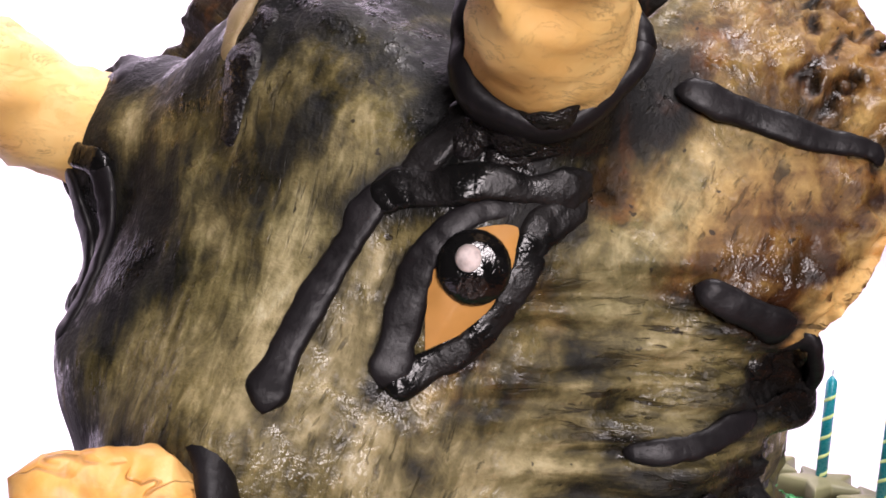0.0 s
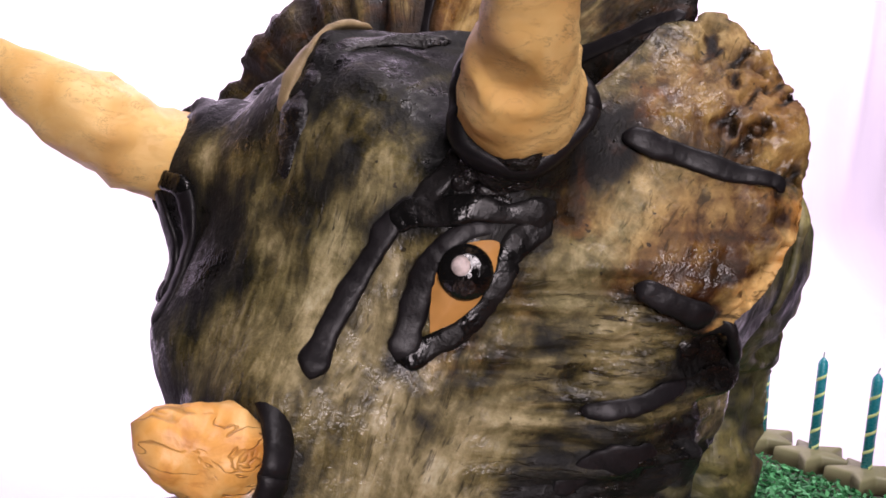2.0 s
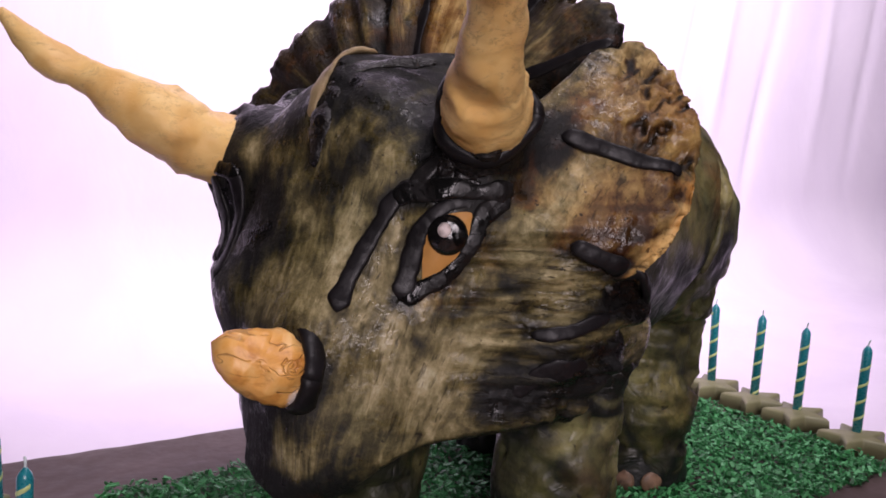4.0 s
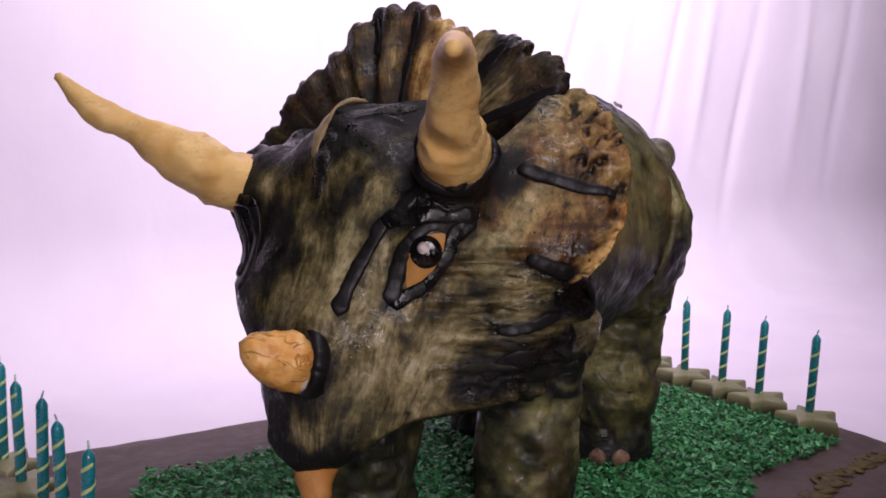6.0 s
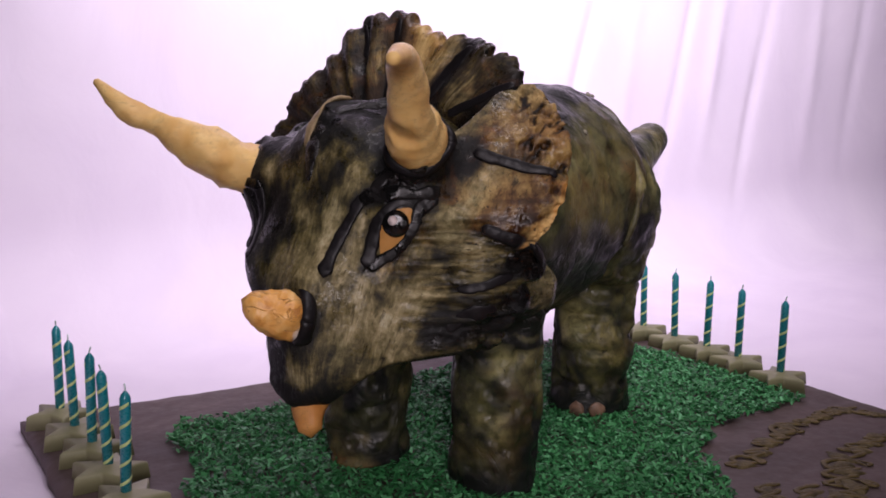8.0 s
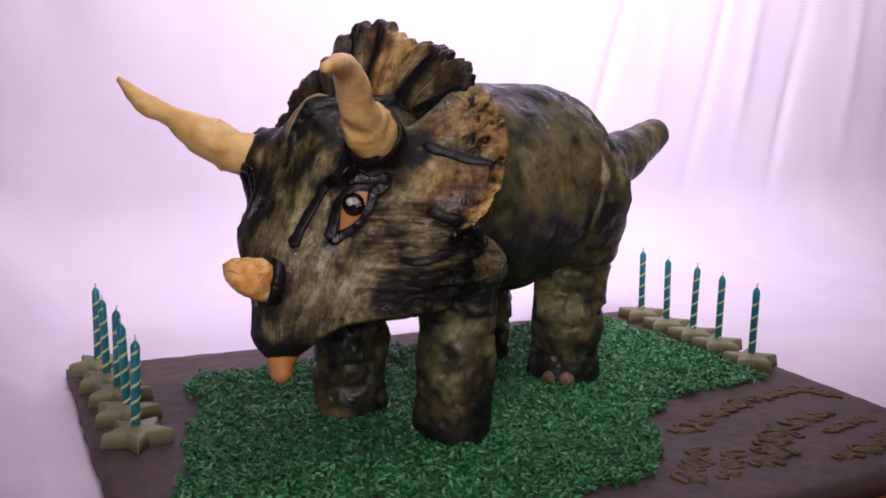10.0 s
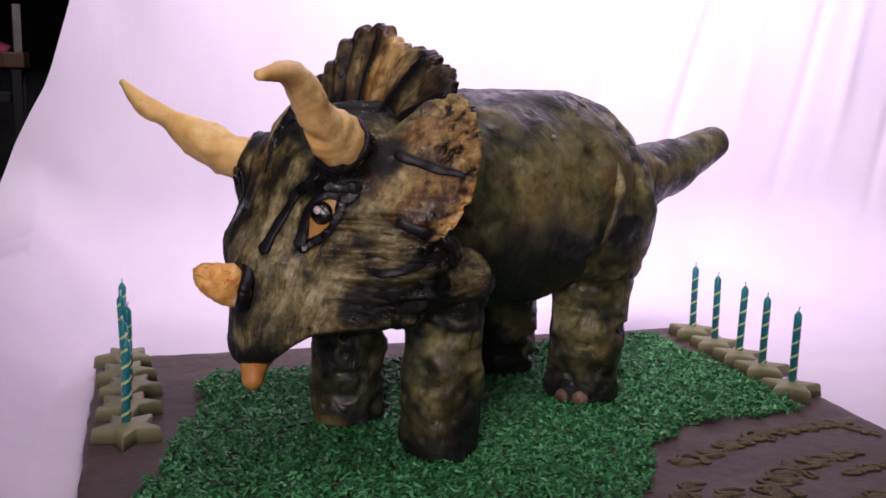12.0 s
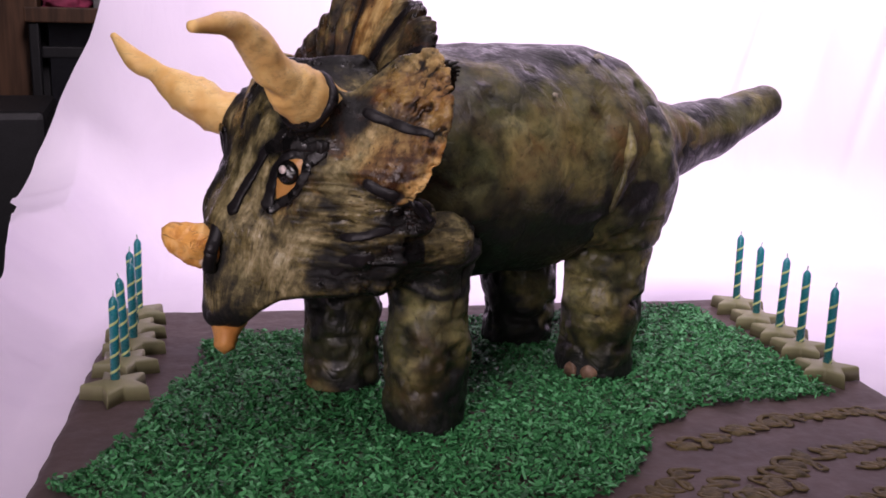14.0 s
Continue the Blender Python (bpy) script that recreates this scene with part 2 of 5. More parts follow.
def horn_material(name, base, brown, pale, dirt):
    n = Nodes(name)
    v = n.coords()
    a, b = n.noise(v, 60, 4, 0.6, 0.6), n.noise(v, 260, 3, 0.6)
    col = n.mix(n.grey(a, 0.35, 0.68), base, pale)
    col = n.mix(n.math("MULTIPLY", n.grey(n.noise(v, 38, 3), 0.5, 0.75), 0.7), col, brown)
    crack = n.grey(n.noise(n.coords((1, 1, 2.5)), 75, 6, 0.7, 1.2), 0.485, 0.5, 1, 0)
    crack2 = n.grey(n.noise(n.coords((1, 1, 2.5)), 75, 6, 0.7, 1.2), 0.5, 0.515, 0, 1)
    line = n.math("MAXIMUM", crack, crack2)
    line = n.math("MULTIPLY", n.math("SUBTRACT", 1.0, line), dirt)
    col = n.mix(n.math("MULTIPLY", line, n.grey(a, 0.4, 0.55)), col, (0.17, 0.06, 0.015))
    height = n.math("SUBTRACT", n.math("MULTIPLY", b, 0.4), line)
    return n.finish(col, 0.5, height, 0.4, 0.0008, 0.4)


HORN = horn_material("horn_fondant", (0.77, 0.48, 0.155), (0.58, 0.28, 0.065), (0.85, 0.61, 0.25), 0.55)
CREST = horn_material("crest_fondant", (0.17, 0.125, 0.060), (0.07, 0.045, 0.022), (0.40, 0.30, 0.16), 0.9)


def nose_material(name):
    n = Nodes(name)
    v, grain = n.coords(), n.coords((1.6, 0.55, 2.2))
    a, b = n.noise(v, 70, 4, 0.6, 0.6), n.noise(v, 300, 3, 0.6)
    col = n.ramp(a, (0.30, (0.54, 0.21, 0.036)), (0.48, (0.80, 0.40, 0.095)), (0.66, (0.86, 0.53, 0.19)))
    wave = n.noise(grain, 30, 3, 0.55, 0.5)
    line = n.math("MULTIPLY", n.grey(wave, 0.488, 0.499, 0, 1), n.grey(wave, 0.501, 0.512, 1, 0))
    line = n.math("MULTIPLY", line, n.grey(n.noise(v, 85, 2), 0.46, 0.56))
    stain = n.math("MULTIPLY", n.grey(n.noise(n.coords((1.2, 0.35, 3.0)), 60, 4, 0.6, 0.4), 0.56, 0.66), 0.5)
    col = n.mix(stain, col, (0.42, 0.12, 0.018))
    col = n.mix(n.math("MULTIPLY", line, 0.38), col, (0.20, 0.055, 0.010))
    far = n.tree.nodes.new("ShaderNodeVectorMath")
    far.operation = "DISTANCE"
    n.link(v, far.inputs[0])
    far.inputs[1].default_value = (0.0365, -0.106, 0.1195)
    chip = n.grey(n.math("ADD", far.outputs["Value"], n.math("MULTIPLY", n.math("SUBTRACT", a, 0.5), 0.012)), 0.0060, 0.0078, 1, 0)
    col = n.mix(chip, col, (0.80, 0.70, 0.60))
    height = n.math("SUBTRACT", n.math("ADD", n.math("MULTIPLY", a, 0.6), n.math("MULTIPLY", b, 0.3)), n.math("MULTIPLY", line, 1.2))
    return n.finish(col, 0.42, height, 0.6, 0.0013, 0.45)


NOSE_HORN = nose_material("orange_horn_fondant")
BEAK_SKIN = horn_material("orange_beak_fondant", (0.55, 0.22, 0.045), (0.30, 0.10, 0.02), (0.62, 0.30, 0.085), 0.5)


def plain(name, colour, rough, scale=120.0, vary=0.25, bump=0.2, distance=0.0006, spec=0.5, coat=0.0, stretch=(1, 1, 1)):
    n = Nodes(name)
    v = n.coords(stretch)
    a, b = n.noise(v, scale, 4), n.noise(v, scale * 5, 3)
    dim = tuple(c * (1 - vary) for c in colour)
    lit = tuple(min(1.0, c * (1 + vary)) for c in colour)
    col = n.mix(n.grey(a, 0.35, 0.65), dim, lit)
    r = n.grey(b, 0.3, 0.7, max(0.02, rough - 0.08), min(1, rough + 0.08))
    return n.finish(col, r, n.math("ADD", a, n.math("MULTIPLY", b, 0.4)), bump, distance, spec, coat)


BLACK_ICING = plain("black_fondant", (0.009, 0.008, 0.009), 0.42, 95, 0.3, 0.40, 0.0012, 0.21)
n = Nodes("glossy_black_icing")
wet = n.coords()
wet_patch, wet_grain = n.noise(wet, 90, 3, 0.6, 0.5), n.noise(wet, 420, 3, 0.6)
GLOSS_BLACK = n.finish(n.mix(n.grey(wet_patch, 0.4, 0.6), (0.009, 0.008, 0.008), (0.005, 0.005, 0.005)), n.grey(wet_patch, 0.40, 0.58, 0.50, 0.16),
                       n.math("ADD", wet_patch, n.math("MULTIPLY", wet_grain, 0.5)), 0.55, 0.0014, 0.28)
n = Nodes("wet_black_icing")
wet = n.coords((1, 1, 1.6))
WET_BLACK = n.finish((0.008, 0.007, 0.007), n.grey(n.noise(wet, 110, 3), 0.40, 0.60, 0.40, 0.16), n.math("ADD", n.noise(wet, 150, 4, 0.65, 0.8), n.math("MULTIPLY", n.noise(wet, 480, 3, 0.6), 0.5)), 0.9, 0.0018, 0.45)
EYE_ORANGE = plain("orange_eye_fondant", (0.54, 0.265, 0.07), 0.4, 60, 0.15, 0.15)
PUPIL = plain("black_pupil_fondant", (0.005, 0.005, 0.005), 0.12, 110, 0.3, 0.8, 0.0012, 0.7)
GLINT = plain("white_eye_dot", (0.50, 0.43, 0.41), 0.5, 350, 0.35, 0.4)
STAR = plain("olive_fondant_star", (0.20, 0.195, 0.10), 0.5, 40, 0.1, 0.15)
CHOCOLATE = plain("chocolate_icing", (0.082, 0.058, 0.054), 0.56, 22, 0.16, 0.35, 0.003, 0.2)
PIPING = plain("olive_piping", (0.088, 0.064, 0.022), 0.55, 160, 0.3, 0.3, 0.0006, 0.15)
SMEAR = plain("rubbed_olive_icing", (0.080, 0.062, 0.027), 0.6, 130, 0.45, 0.6, 0.001, 0.15)
WAX = plain("teal_wax", (0.006, 0.20, 0.24), 0.3, 150, 0.12, 0.1, 0.0004, 0.5, 0.2)
STRIPE = plain("pale_green_wax", (0.50, 0.62, 0.25), 0.4, 150, 0.1, 0.1)
WICK = plain("wick", (0.55, 0.62, 0.62), 0.9, 400, 0.2, 0.4)
TOE = plain("peach_toe_fondant", (0.14, 0.082, 0.050), 0.5, 140, 0.6, 0.5, 0.001)
SCRAP = plain("pale_fondant_scrap", (0.17, 0.155, 0.11), 0.6, 300, 0.5, 0.5, 0.0008, 0.3)
WOOD = plain("orange_brown_wood", (0.30, 0.10, 0.035), 0.35, 30, 0.3, 0.2, 0.001, 0.5, 0.1, (6, 0.6, 1))
DARK_WOOD = plain("dark_brown_wood", (0.075, 0.038, 0.020), 0.5, 20, 0.4, 0.2, 0.001, 0.4, 0.0, (5, 5, 0.4))
MATT_BLACK = plain("matt_black_casing", (0.006, 0.006, 0.007), 0.6, 60, 0.3)
ROOM_WALL = plain("room_wall_paint", (0.13, 0.11, 0.10), 0.9, 6, 0.08)
ROOM_FLOOR = plain("room_floor", (0.10, 0.07, 0.05), 0.7, 6, 0.2)
PINK = plain("pink_cloth", (0.25, 0.03, 0.07), 0.8, 40, 0.3)
SHADE_PANEL = plain("dark_blue_grey_panel", (0.020, 0.021, 0.028), 0.6, 20, 0.3)
GREY_COVER = plain("grey_book_cover", (0.16, 0.155, 0.15), 0.5, 60, 0.2)
PAPER = plain("book_paper", (0.40, 0.37, 0.31), 0.9, 200, 0.15)

n = Nodes("white_cloth")
weave = n.noise(n.coords(), 900, 2)
crease = n.noise(n.coords((1, 1, 0.6)), 9, 5, 0.6, 0.5)
CLOTH = n.finish(n.mix(n.grey(crease, 0.3, 0.7), (0.66, 0.590, 0.70), (0.72, 0.65, 0.75)), 0.85,
                 n.math("ADD", n.math("MULTIPLY", weave, 0.05), crease), 0.25, 0.006, 0.2)

n = Nodes("green_coconut")
geo = n.tree.nodes.new("ShaderNodeNewGeometry")
tone = n.ramp(geo.outputs["Random Per Island"], (0.0, (0.006, 0.055, 0.016)), (0.40, (0.023, 0.162, 0.048)), (0.8, (0.050, 0.265, 0.087)), (1.0, (0.13, 0.42, 0.19)))
FLAKE = n.finish(tone, 0.5, None, spec=0.3)

# ---- shape tools ----


def mesh_from(name, verts, faces, smooth=True):
    me = bpy.data.meshes.new(name)
    me.from_pydata([tuple(v) for v in np.asarray(verts, float)], [], [tuple(int(i) for i in f) for f in faces])
    if smooth:
        me.polygons.foreach_set("use_smooth", [True] * len(me.polygons))
    me.update()
    return me


def part(name, shape, material, parent=None, label="", smooth=True):
    """A bmesh or a mesh as one object, under a thing or a part."""
    if isinstance(shape, bmesh.types.BMesh):
        me = bpy.data.meshes.new(name)
        shape.to_mesh(me)
        shape.free()
        if smooth:
            me.polygons.foreach_set("use_smooth", [True] * len(me.polygons))
    else:
        me = shape
    me.materials.append(material)
    ob = new(name, me)
    if parent:
        ob.parent = parent
    if label:
        ob["label"] = label
    return ob


def empty(name, m, label, category, group="", kind=""):
    ob = new(name)
    ob.empty_display_size = 0.02
    ob.matrix_world = m
    return tagged(ob, label, category, group, kind)


LATTICE = np.random.RandomState(7).rand(32, 32, 32)


def cloud(p, scale):
    """Smooth value noise in -1..1 at the points p."""
    q = np.asarray(p) * scale + 100.0
    i = np.floor(q).astype(int)
    f = q - i
    f = f * f * (3 - 2 * f)
    out = 0
    for dx in (0, 1):
        for dy in (0, 1):
            for dz in (0, 1):
                w = (f[:, 0] if dx else 1 - f[:, 0]) * (f[:, 1] if dy else 1 - f[:, 1]) * (f[:, 2] if dz else 1 - f[:, 2])
                out = out + w * LATTICE[(i[:, 0] + dx) % 32, (i[:, 1] + dy) % 32, (i[:, 2] + dz) % 32]
    return out * 2 - 1


def smax(a, b, k):
    h = np.clip(0.5 + 0.5 * (a - b) / k, 0, 1)
    return b + (a - b) * h + k * h * (1 - h)


def smin(a, b, k):
    return -smax(-a, -b, k)


def surface(field, lo, hi, step):
    """The zero surface of a field over a box, as vertices and quads (surface nets)."""
    axes = [np.arange(l, h + step, step) for l, h in zip(lo, hi)]
    X, Y, Z = np.meshgrid(*axes, indexing="ij")
    F = field(X, Y, Z).astype(np.float32)
    s = F < 0
    count = sum(s[i:s.shape[0] - 1 + i, j:s.shape[1] - 1 + j, k:s.shape[2] - 1 + k].astype(np.int8) for i in (0, 1) for j in (0, 1) for k in (0, 1))
    active = (count > 0) & (count < 8)
    cell = np.stack(np.nonzero(active), 1)
    index = np.full(active.shape, -1, int)
    index[active] = np.arange(len(cell))
    total, hits = np.zeros((len(cell), 3)), np.zeros(len(cell))
    corners = [(i, j, k) for i in (0, 1) for j in (0, 1) for k in (0, 1)]
    for c in corners:
        for ax in range(3):
            if c[ax] == 0:
                e = list(c)
                e[ax] = 1
                f0 = F[cell[:, 0] + c[0], cell[:, 1] + c[1], cell[:, 2] + c[2]]
                f1 = F[cell[:, 0] + e[0], cell[:, 1] + e[1], cell[:, 2] + e[2]]
                cross = (f0 < 0) != (f1 < 0)
                t = np.where(cross, f0 / np.where(cross, f0 - f1, 1), 0)
                point = np.repeat(np.array([c], float), len(cell), 0)
                point[:, ax] += t
                total += point * cross[:, None]
                hits += cross
    verts = (cell + total / hits[:, None]) * step + np.array(lo)
    quads = []
    for ax in range(3):
        u, w = (ax + 1) % 3, (ax + 2) % 3
        cut0, cut1 = [slice(1, -1)] * 3, [slice(1, -1)] * 3
        cut0[ax], cut1[ax] = slice(0, -1), slice(1, None)
        a, b = s[tuple(cut0)], s[tuple(cut1)]
        at = np.stack(np.nonzero(a != b), 1)
        inside = a[tuple(at.T)]
        at[:, u] += 1
        at[:, w] += 1
        ring = []
        for du, dw in ((-1, -1), (0, -1), (0, 0), (-1, 0)):
            q = at.copy()
            q[:, u] += du
            q[:, w] += dw
            ring.append(index[tuple(q.T)])
        ring = np.stack(ring, 1)
        ring[~inside] = ring[~inside][:, ::-1]
        quads.append(ring)
    quads = np.concatenate(quads)
    return verts, quads


def normals_of(field, v, e=0.0008):
    g = np.stack([field(*(v + np.eye(3)[i] * e).T) - field(*(v - np.eye(3)[i] * e).T) for i in range(3)], 1)
    return g / (np.linalg.norm(g, axis=1, keepdims=True) + 1e-9)


def paint_mesh(me, rgb):
    """Where black, ochre, pale and (fourth) cream colour lie; black holds food colour and painted-in shade."""
    layer = me.attributes.new("paint", "FLOAT_COLOR", "POINT")
    data = np.ones((len(rgb), 4), np.float32)
    data[:, 3] = 0
    data[:, :rgb.shape[1]] = np.clip(rgb, 0, 1)
    layer.data.foreach_set("color", data.ravel())


def blob(v, centre, radius, power=1.0):
    d = np.linalg.norm((v - np.array(centre)) / np.array(radius), axis=1)
    return np.clip(1.35 - d, 0, 1) ** power


def sculpt(name, field, lo, hi, step, lumps, painter, carve=None, lay=None, flow=None):
    """A modelled piece: zero surface of a field, kneaded by noise, with its paint."""
    v, q = surface(field, lo, hi, step)
    nrm = normals_of(field, v)
    for scale, depth in lumps:
        v = v + nrm * (cloud(v, scale) * depth)[:, None]
    if carve:
        v = v + nrm * carve(v, nrm)[:, None]
    me = mesh_from(name, v, q)
    paint_mesh(me, painter(v, nrm))
    along = me.attributes.new("lay", "FLOAT", "POINT")
    along.data.foreach_set("value", np.clip(lay(v) if lay else np.zeros(len(v)), 0, 1).astype(np.float32))
    if flow:
        me.attributes.new("flow", "FLOAT_VECTOR", "POINT").data.foreach_set("vector", flow(v).astype(np.float32).ravel())
    return me


def ellipsoid(x, y, z, c, r):
    k = np.sqrt(((x - c[0]) / r[0]) ** 2 + ((y - c[1]) / r[1]) ** 2 + ((z - c[2]) / r[2]) ** 2)
    return (k - 1) * min(r)


def capsule(x, y, z, p, q, r0, r1):
    p, q = np.array(p, float), np.array(q, float)
    d = q - p
    t = np.clip(((x - p[0]) * d[0] + (y - p[1]) * d[1] + (z - p[2]) * d[2]) / (d @ d), 0, 1)
    return np.sqrt((x - p[0] - t * d[0]) ** 2 + (y - p[1] - t * d[1]) ** 2 + (z - p[2] - t * d[2]) ** 2) - (r0 + (r1 - r0) * t)


def smooth_line(points, per=8):
    """Points along a smooth curve through the given ones (Catmull-Rom)."""
    p = np.array(points, float)
    p = np.vstack([2 * p[0] - p[1], p, 2 * p[-1] - p[-2]])
    out = []
    for i in range(1, len(p) - 2):
        for t in np.arange(per) / per:
            out.append(0.5 * (2 * p[i] + (p[i + 1] - p[i - 1]) * t + (2 * p[i - 1] - 5 * p[i] + 4 * p[i + 1] - p[i + 2]) * t ** 2
                              + (3 * p[i] - p[i - 1] - 3 * p[i + 1] + p[i + 2]) * t ** 3))
    out.append(p[-2])
    return np.array(out)


def tube(line, radii, sides=12, squash=1.0, up=(0, 0, 1), lump=0.0, seed=0, flat=1.0):
    """A closed rolled piece along a line with a radius for each point."""
    line, radii = np.array(line), np.broadcast_to(np.array(radii, float), (len(line),))
    tang = np.gradient(line, axis=0)
    tang /= np.linalg.norm(tang, axis=1, keepdims=True) + 1e-12
    ups = np.broadcast_to(np.array(up, float), line.shape)
    side = np.cross(tang, ups)
    side /= np.linalg.norm(side, axis=1, keepdims=True) + 1e-12
    top = np.cross(side, tang)
    verts, faces = [], []
    for i, (c, r) in enumerate(zip(line, radii)):
        for k in range(sides):
            a = 2 * math.pi * k / sides
            p, q = (math.copysign(abs(x) ** flat, x) for x in (math.cos(a), math.sin(a)))
            verts.append(c + r * (p * side[i] + squash * q * top[i]))
    for i in range(len(line) - 1):
        for k in range(sides):
            m = (k + 1) % sides
            faces.append((i * sides + k, i * sides + m, (i + 1) * sides + m, (i + 1) * sides + k))
    n0 = len(verts)
    verts += [line[0] - tang[0] * radii[0] * 0.6, line[-1] + tang[-1] * radii[-1] * 0.6]
    last = (len(line) - 1) * sides
    for k in range(sides):
        m = (k + 1) % sides
        faces += [(n0, m, k), (n0 + 1, last + k, last + m)]
    verts = np.array(verts)
    if lump:
        c = np.repeat(line, sides, 0)
        c = np.vstack([c, line[:1], line[-1:]])
        verts = c + (verts - c) * (1 + lump * cloud(verts + seed * 0.37, 150) + 0.5 * lump * cloud(verts + seed * 0.53, 420))[:, None]
    return verts, faces


def box(bm, size, m=Matrix(), bevel=0.0):
    geo = bmesh.ops.create_cube(bm, size=1.0, matrix=m @ Matrix.Diagonal((*size, 1)))
    if bevel:
        edges = list({e for v in geo["verts"] for e in v.link_edges})
        bmesh.ops.bevel(bm, geom=edges, offset=bevel, segments=2, affect="EDGES", profile=0.6)


# ---- the table, the board and the backdrop ----
TABLE_Z, LONG, DEEP = -0.014, 0.602, 0.466
bm = bmesh.new()
box(bm, (1.5, 1.10, 0.03), pose(0.645, 0.12, TABLE_Z - 0.0155), 0.004)
table = part("table", bm, WOOD, None, smooth=False)
table.matrix_world = BOARD
tagged(table, "orange-brown wooden table top under the cake board", "table", kind="structure")


def board_shape():
    """The iced board: a slab with soft wavy edges and spatula marks."""
    nx, ny = 121, 95
    rows = []
    for j in range(ny):
        for i in range(nx):
            u, v = i / (nx - 1), j / (ny - 1)
            rows.append((u * LONG, v * DEEP, 0))
    v = np.array(rows)
    edge = np.minimum.reduce([v[:, 0], LONG - v[:, 0], v[:, 1], DEEP - v[:, 1]])
    z = -0.004 * np.exp(-edge / 0.0035) + 0.0007 * cloud(v, 18) + 0.0004 * cloud(v * np.array([1, 3, 1]), 60) - 0.0006
    v[:, 2] = z
    wob = np.where(edge < 1e-6, 1.0, 0.0) * 0.0012 * cloud(v, 55)
    v[:, 0] += wob
    v[:, 1] += wob
    faces = [(j * nx + i, j * nx + i + 1, (j + 1) * nx + i + 1, (j + 1) * nx + i) for j in range(ny - 1) for i in range(nx - 1)]
    ring = [i for i in range(nx)] + [j * nx + nx - 1 for j in range(1, ny)] + [(ny - 1) * nx + i for i in range(nx - 2, -1, -1)] + [j * nx for j in range(ny - 2, 0, -1)]
    base = len(v)
    low = v[ring].copy()
    low[:, 2] = TABLE_Z + 0.0005
    out = np.vstack([v, low])
    m = len(ring)
    faces += [(ring[(k + 1) % m], ring[k], base + k, base + (k + 1) % m) for k in range(m)]
    faces.append(tuple(base + k for k in range(m))[::-1])
    return mesh_from("cake_board", out, faces)


board = part("cake_board", board_shape(), CHOCOLATE)
board.matrix_world = BOARD
tagged(board, "rectangular cake board covered in smooth chocolate icing", "cake board")


def cloth_shape():
    """A sheet that lies on the table, sweeps up behind the board and hangs in soft folds."""
    nu, nw, flat, r = 420, 170, 0.58, 0.13
    verts = []
    for j in range(nw):
        w = j / (nw - 1) * 1.75
        y0, z0 = 0.03 + w, 0.0
        if w > flat:
            bend = math.pi / 2 - 0.05
            a = min((w - flat) / r, bend)
            y0, z0 = 0.03 + flat + r * math.sin(a), r * (1 - math.cos(a))
            rest = max(0.0, w - flat - r * bend)
            y0, z0 = y0 + rest * 0.05, z0 + rest
        left = np.interp(z0, (0.0, 0.065, 0.14, 0.20, 0.27, 0.34, 0.6, 1.2), (-0.125, -0.114, -0.095, -0.076, -0.051, -0.030, 0.03, 0.10)) if z0 > 0 else np.interp(y0, (0.0, 0.45, 0.62), (-0.092, -0.092, -0.118))
        for i in range(nu):
            verts.append((left + (1.45 - left) * (i / (nu - 1)) ** 1.15, y0, z0))
    v = np.array(verts)
    u, y, z = v.T
    # sag at the left and a sweep that starts close to the board's corner
    hang = np.clip(z / 0.25, 0, 1)
    edge = np.interp(y, (0.05, 0.1, 0.25, 0.35, 0.45, 0.56, 0.62), (-0.030, -0.032, -0.034, -0.034, -0.028, -0.004, 0.02))
    rise = np.clip((edge - u) / 0.07, 0, 1.3) ** 1.25 * (1 - hang)
    v[:, 2] += 0.060 * rise
    gather = np.clip((u - 0.30) / 0.3, 0, 1)
    fold = 0.0022 * np.sin(u * 31 + 0.8 * cloud(v, 4)) * gather * np.clip(z * 4 - 0.5, 0, 1) * (0.5 + 0.5 * cloud(v * np.array([1, 1, 0.3]), 5))
    fold += 0.004 * cloud(v * np.array([1.0, 1, 0.45]), 6) * hang + 0.0015 * cloud(v * np.array([1.0, 1, 0.6]) + 3, 15) * hang * (0.3 + gather)
    fold += 0.003 * cloud(np.stack([u + 0.5 * z, y, z - 0.8 * u], 1) * np.array([1.6, 1, 0.5]) + 9, 13) * np.clip((0.18 - u) / 0.1, 0, 1) * np.clip(z / 0.1, 0, 1)
    for at, wide, deep, low, lean in ((0.62, 0.014, 0.003, 0.10, 0.22), (0.74, 0.010, 0.0045, 0.04, 0.30), (0.83, 0.013, -0.004, 0.12, 0.18), (0.92, 0.010, 0.0055, 0.06, 0.26),
                                      (0.99, 0.014, -0.005, 0.10, 0.20), (1.08, 0.011, 0.006, 0.05, 0.24), (1.20, 0.016, -0.006, 0.08, 0.15), (1.30, 0.014, 0.006, 0.08, 0.2)):
        fold += deep * np.exp(-((u - at - lean * (z - 0.25)) / wide) ** 2) * np.clip((z - low) / 0.2, 0, 1) * (0.65 + 0.5 * cloud(v + at, 4))
    v[:, 1] += fold
    ripple = np.clip(-u / 0.05, 0, 1) * (1 - hang)
    v[:, 2] += ripple * 0.004 * np.maximum(0, np.sin((y - 0.5 * u) * 75 + 2 * cloud(v, 9))) ** 3
    v[:, 2] += TABLE_Z + 0.0012
    faces = [(j * nu + i, j * nu + i + 1, (j + 1) * nu + i + 1, (j + 1) * nu + i) for j in range(nw - 1) for i in range(nu - 1)]
    return mesh_from("backdrop_cloth", v, faces)


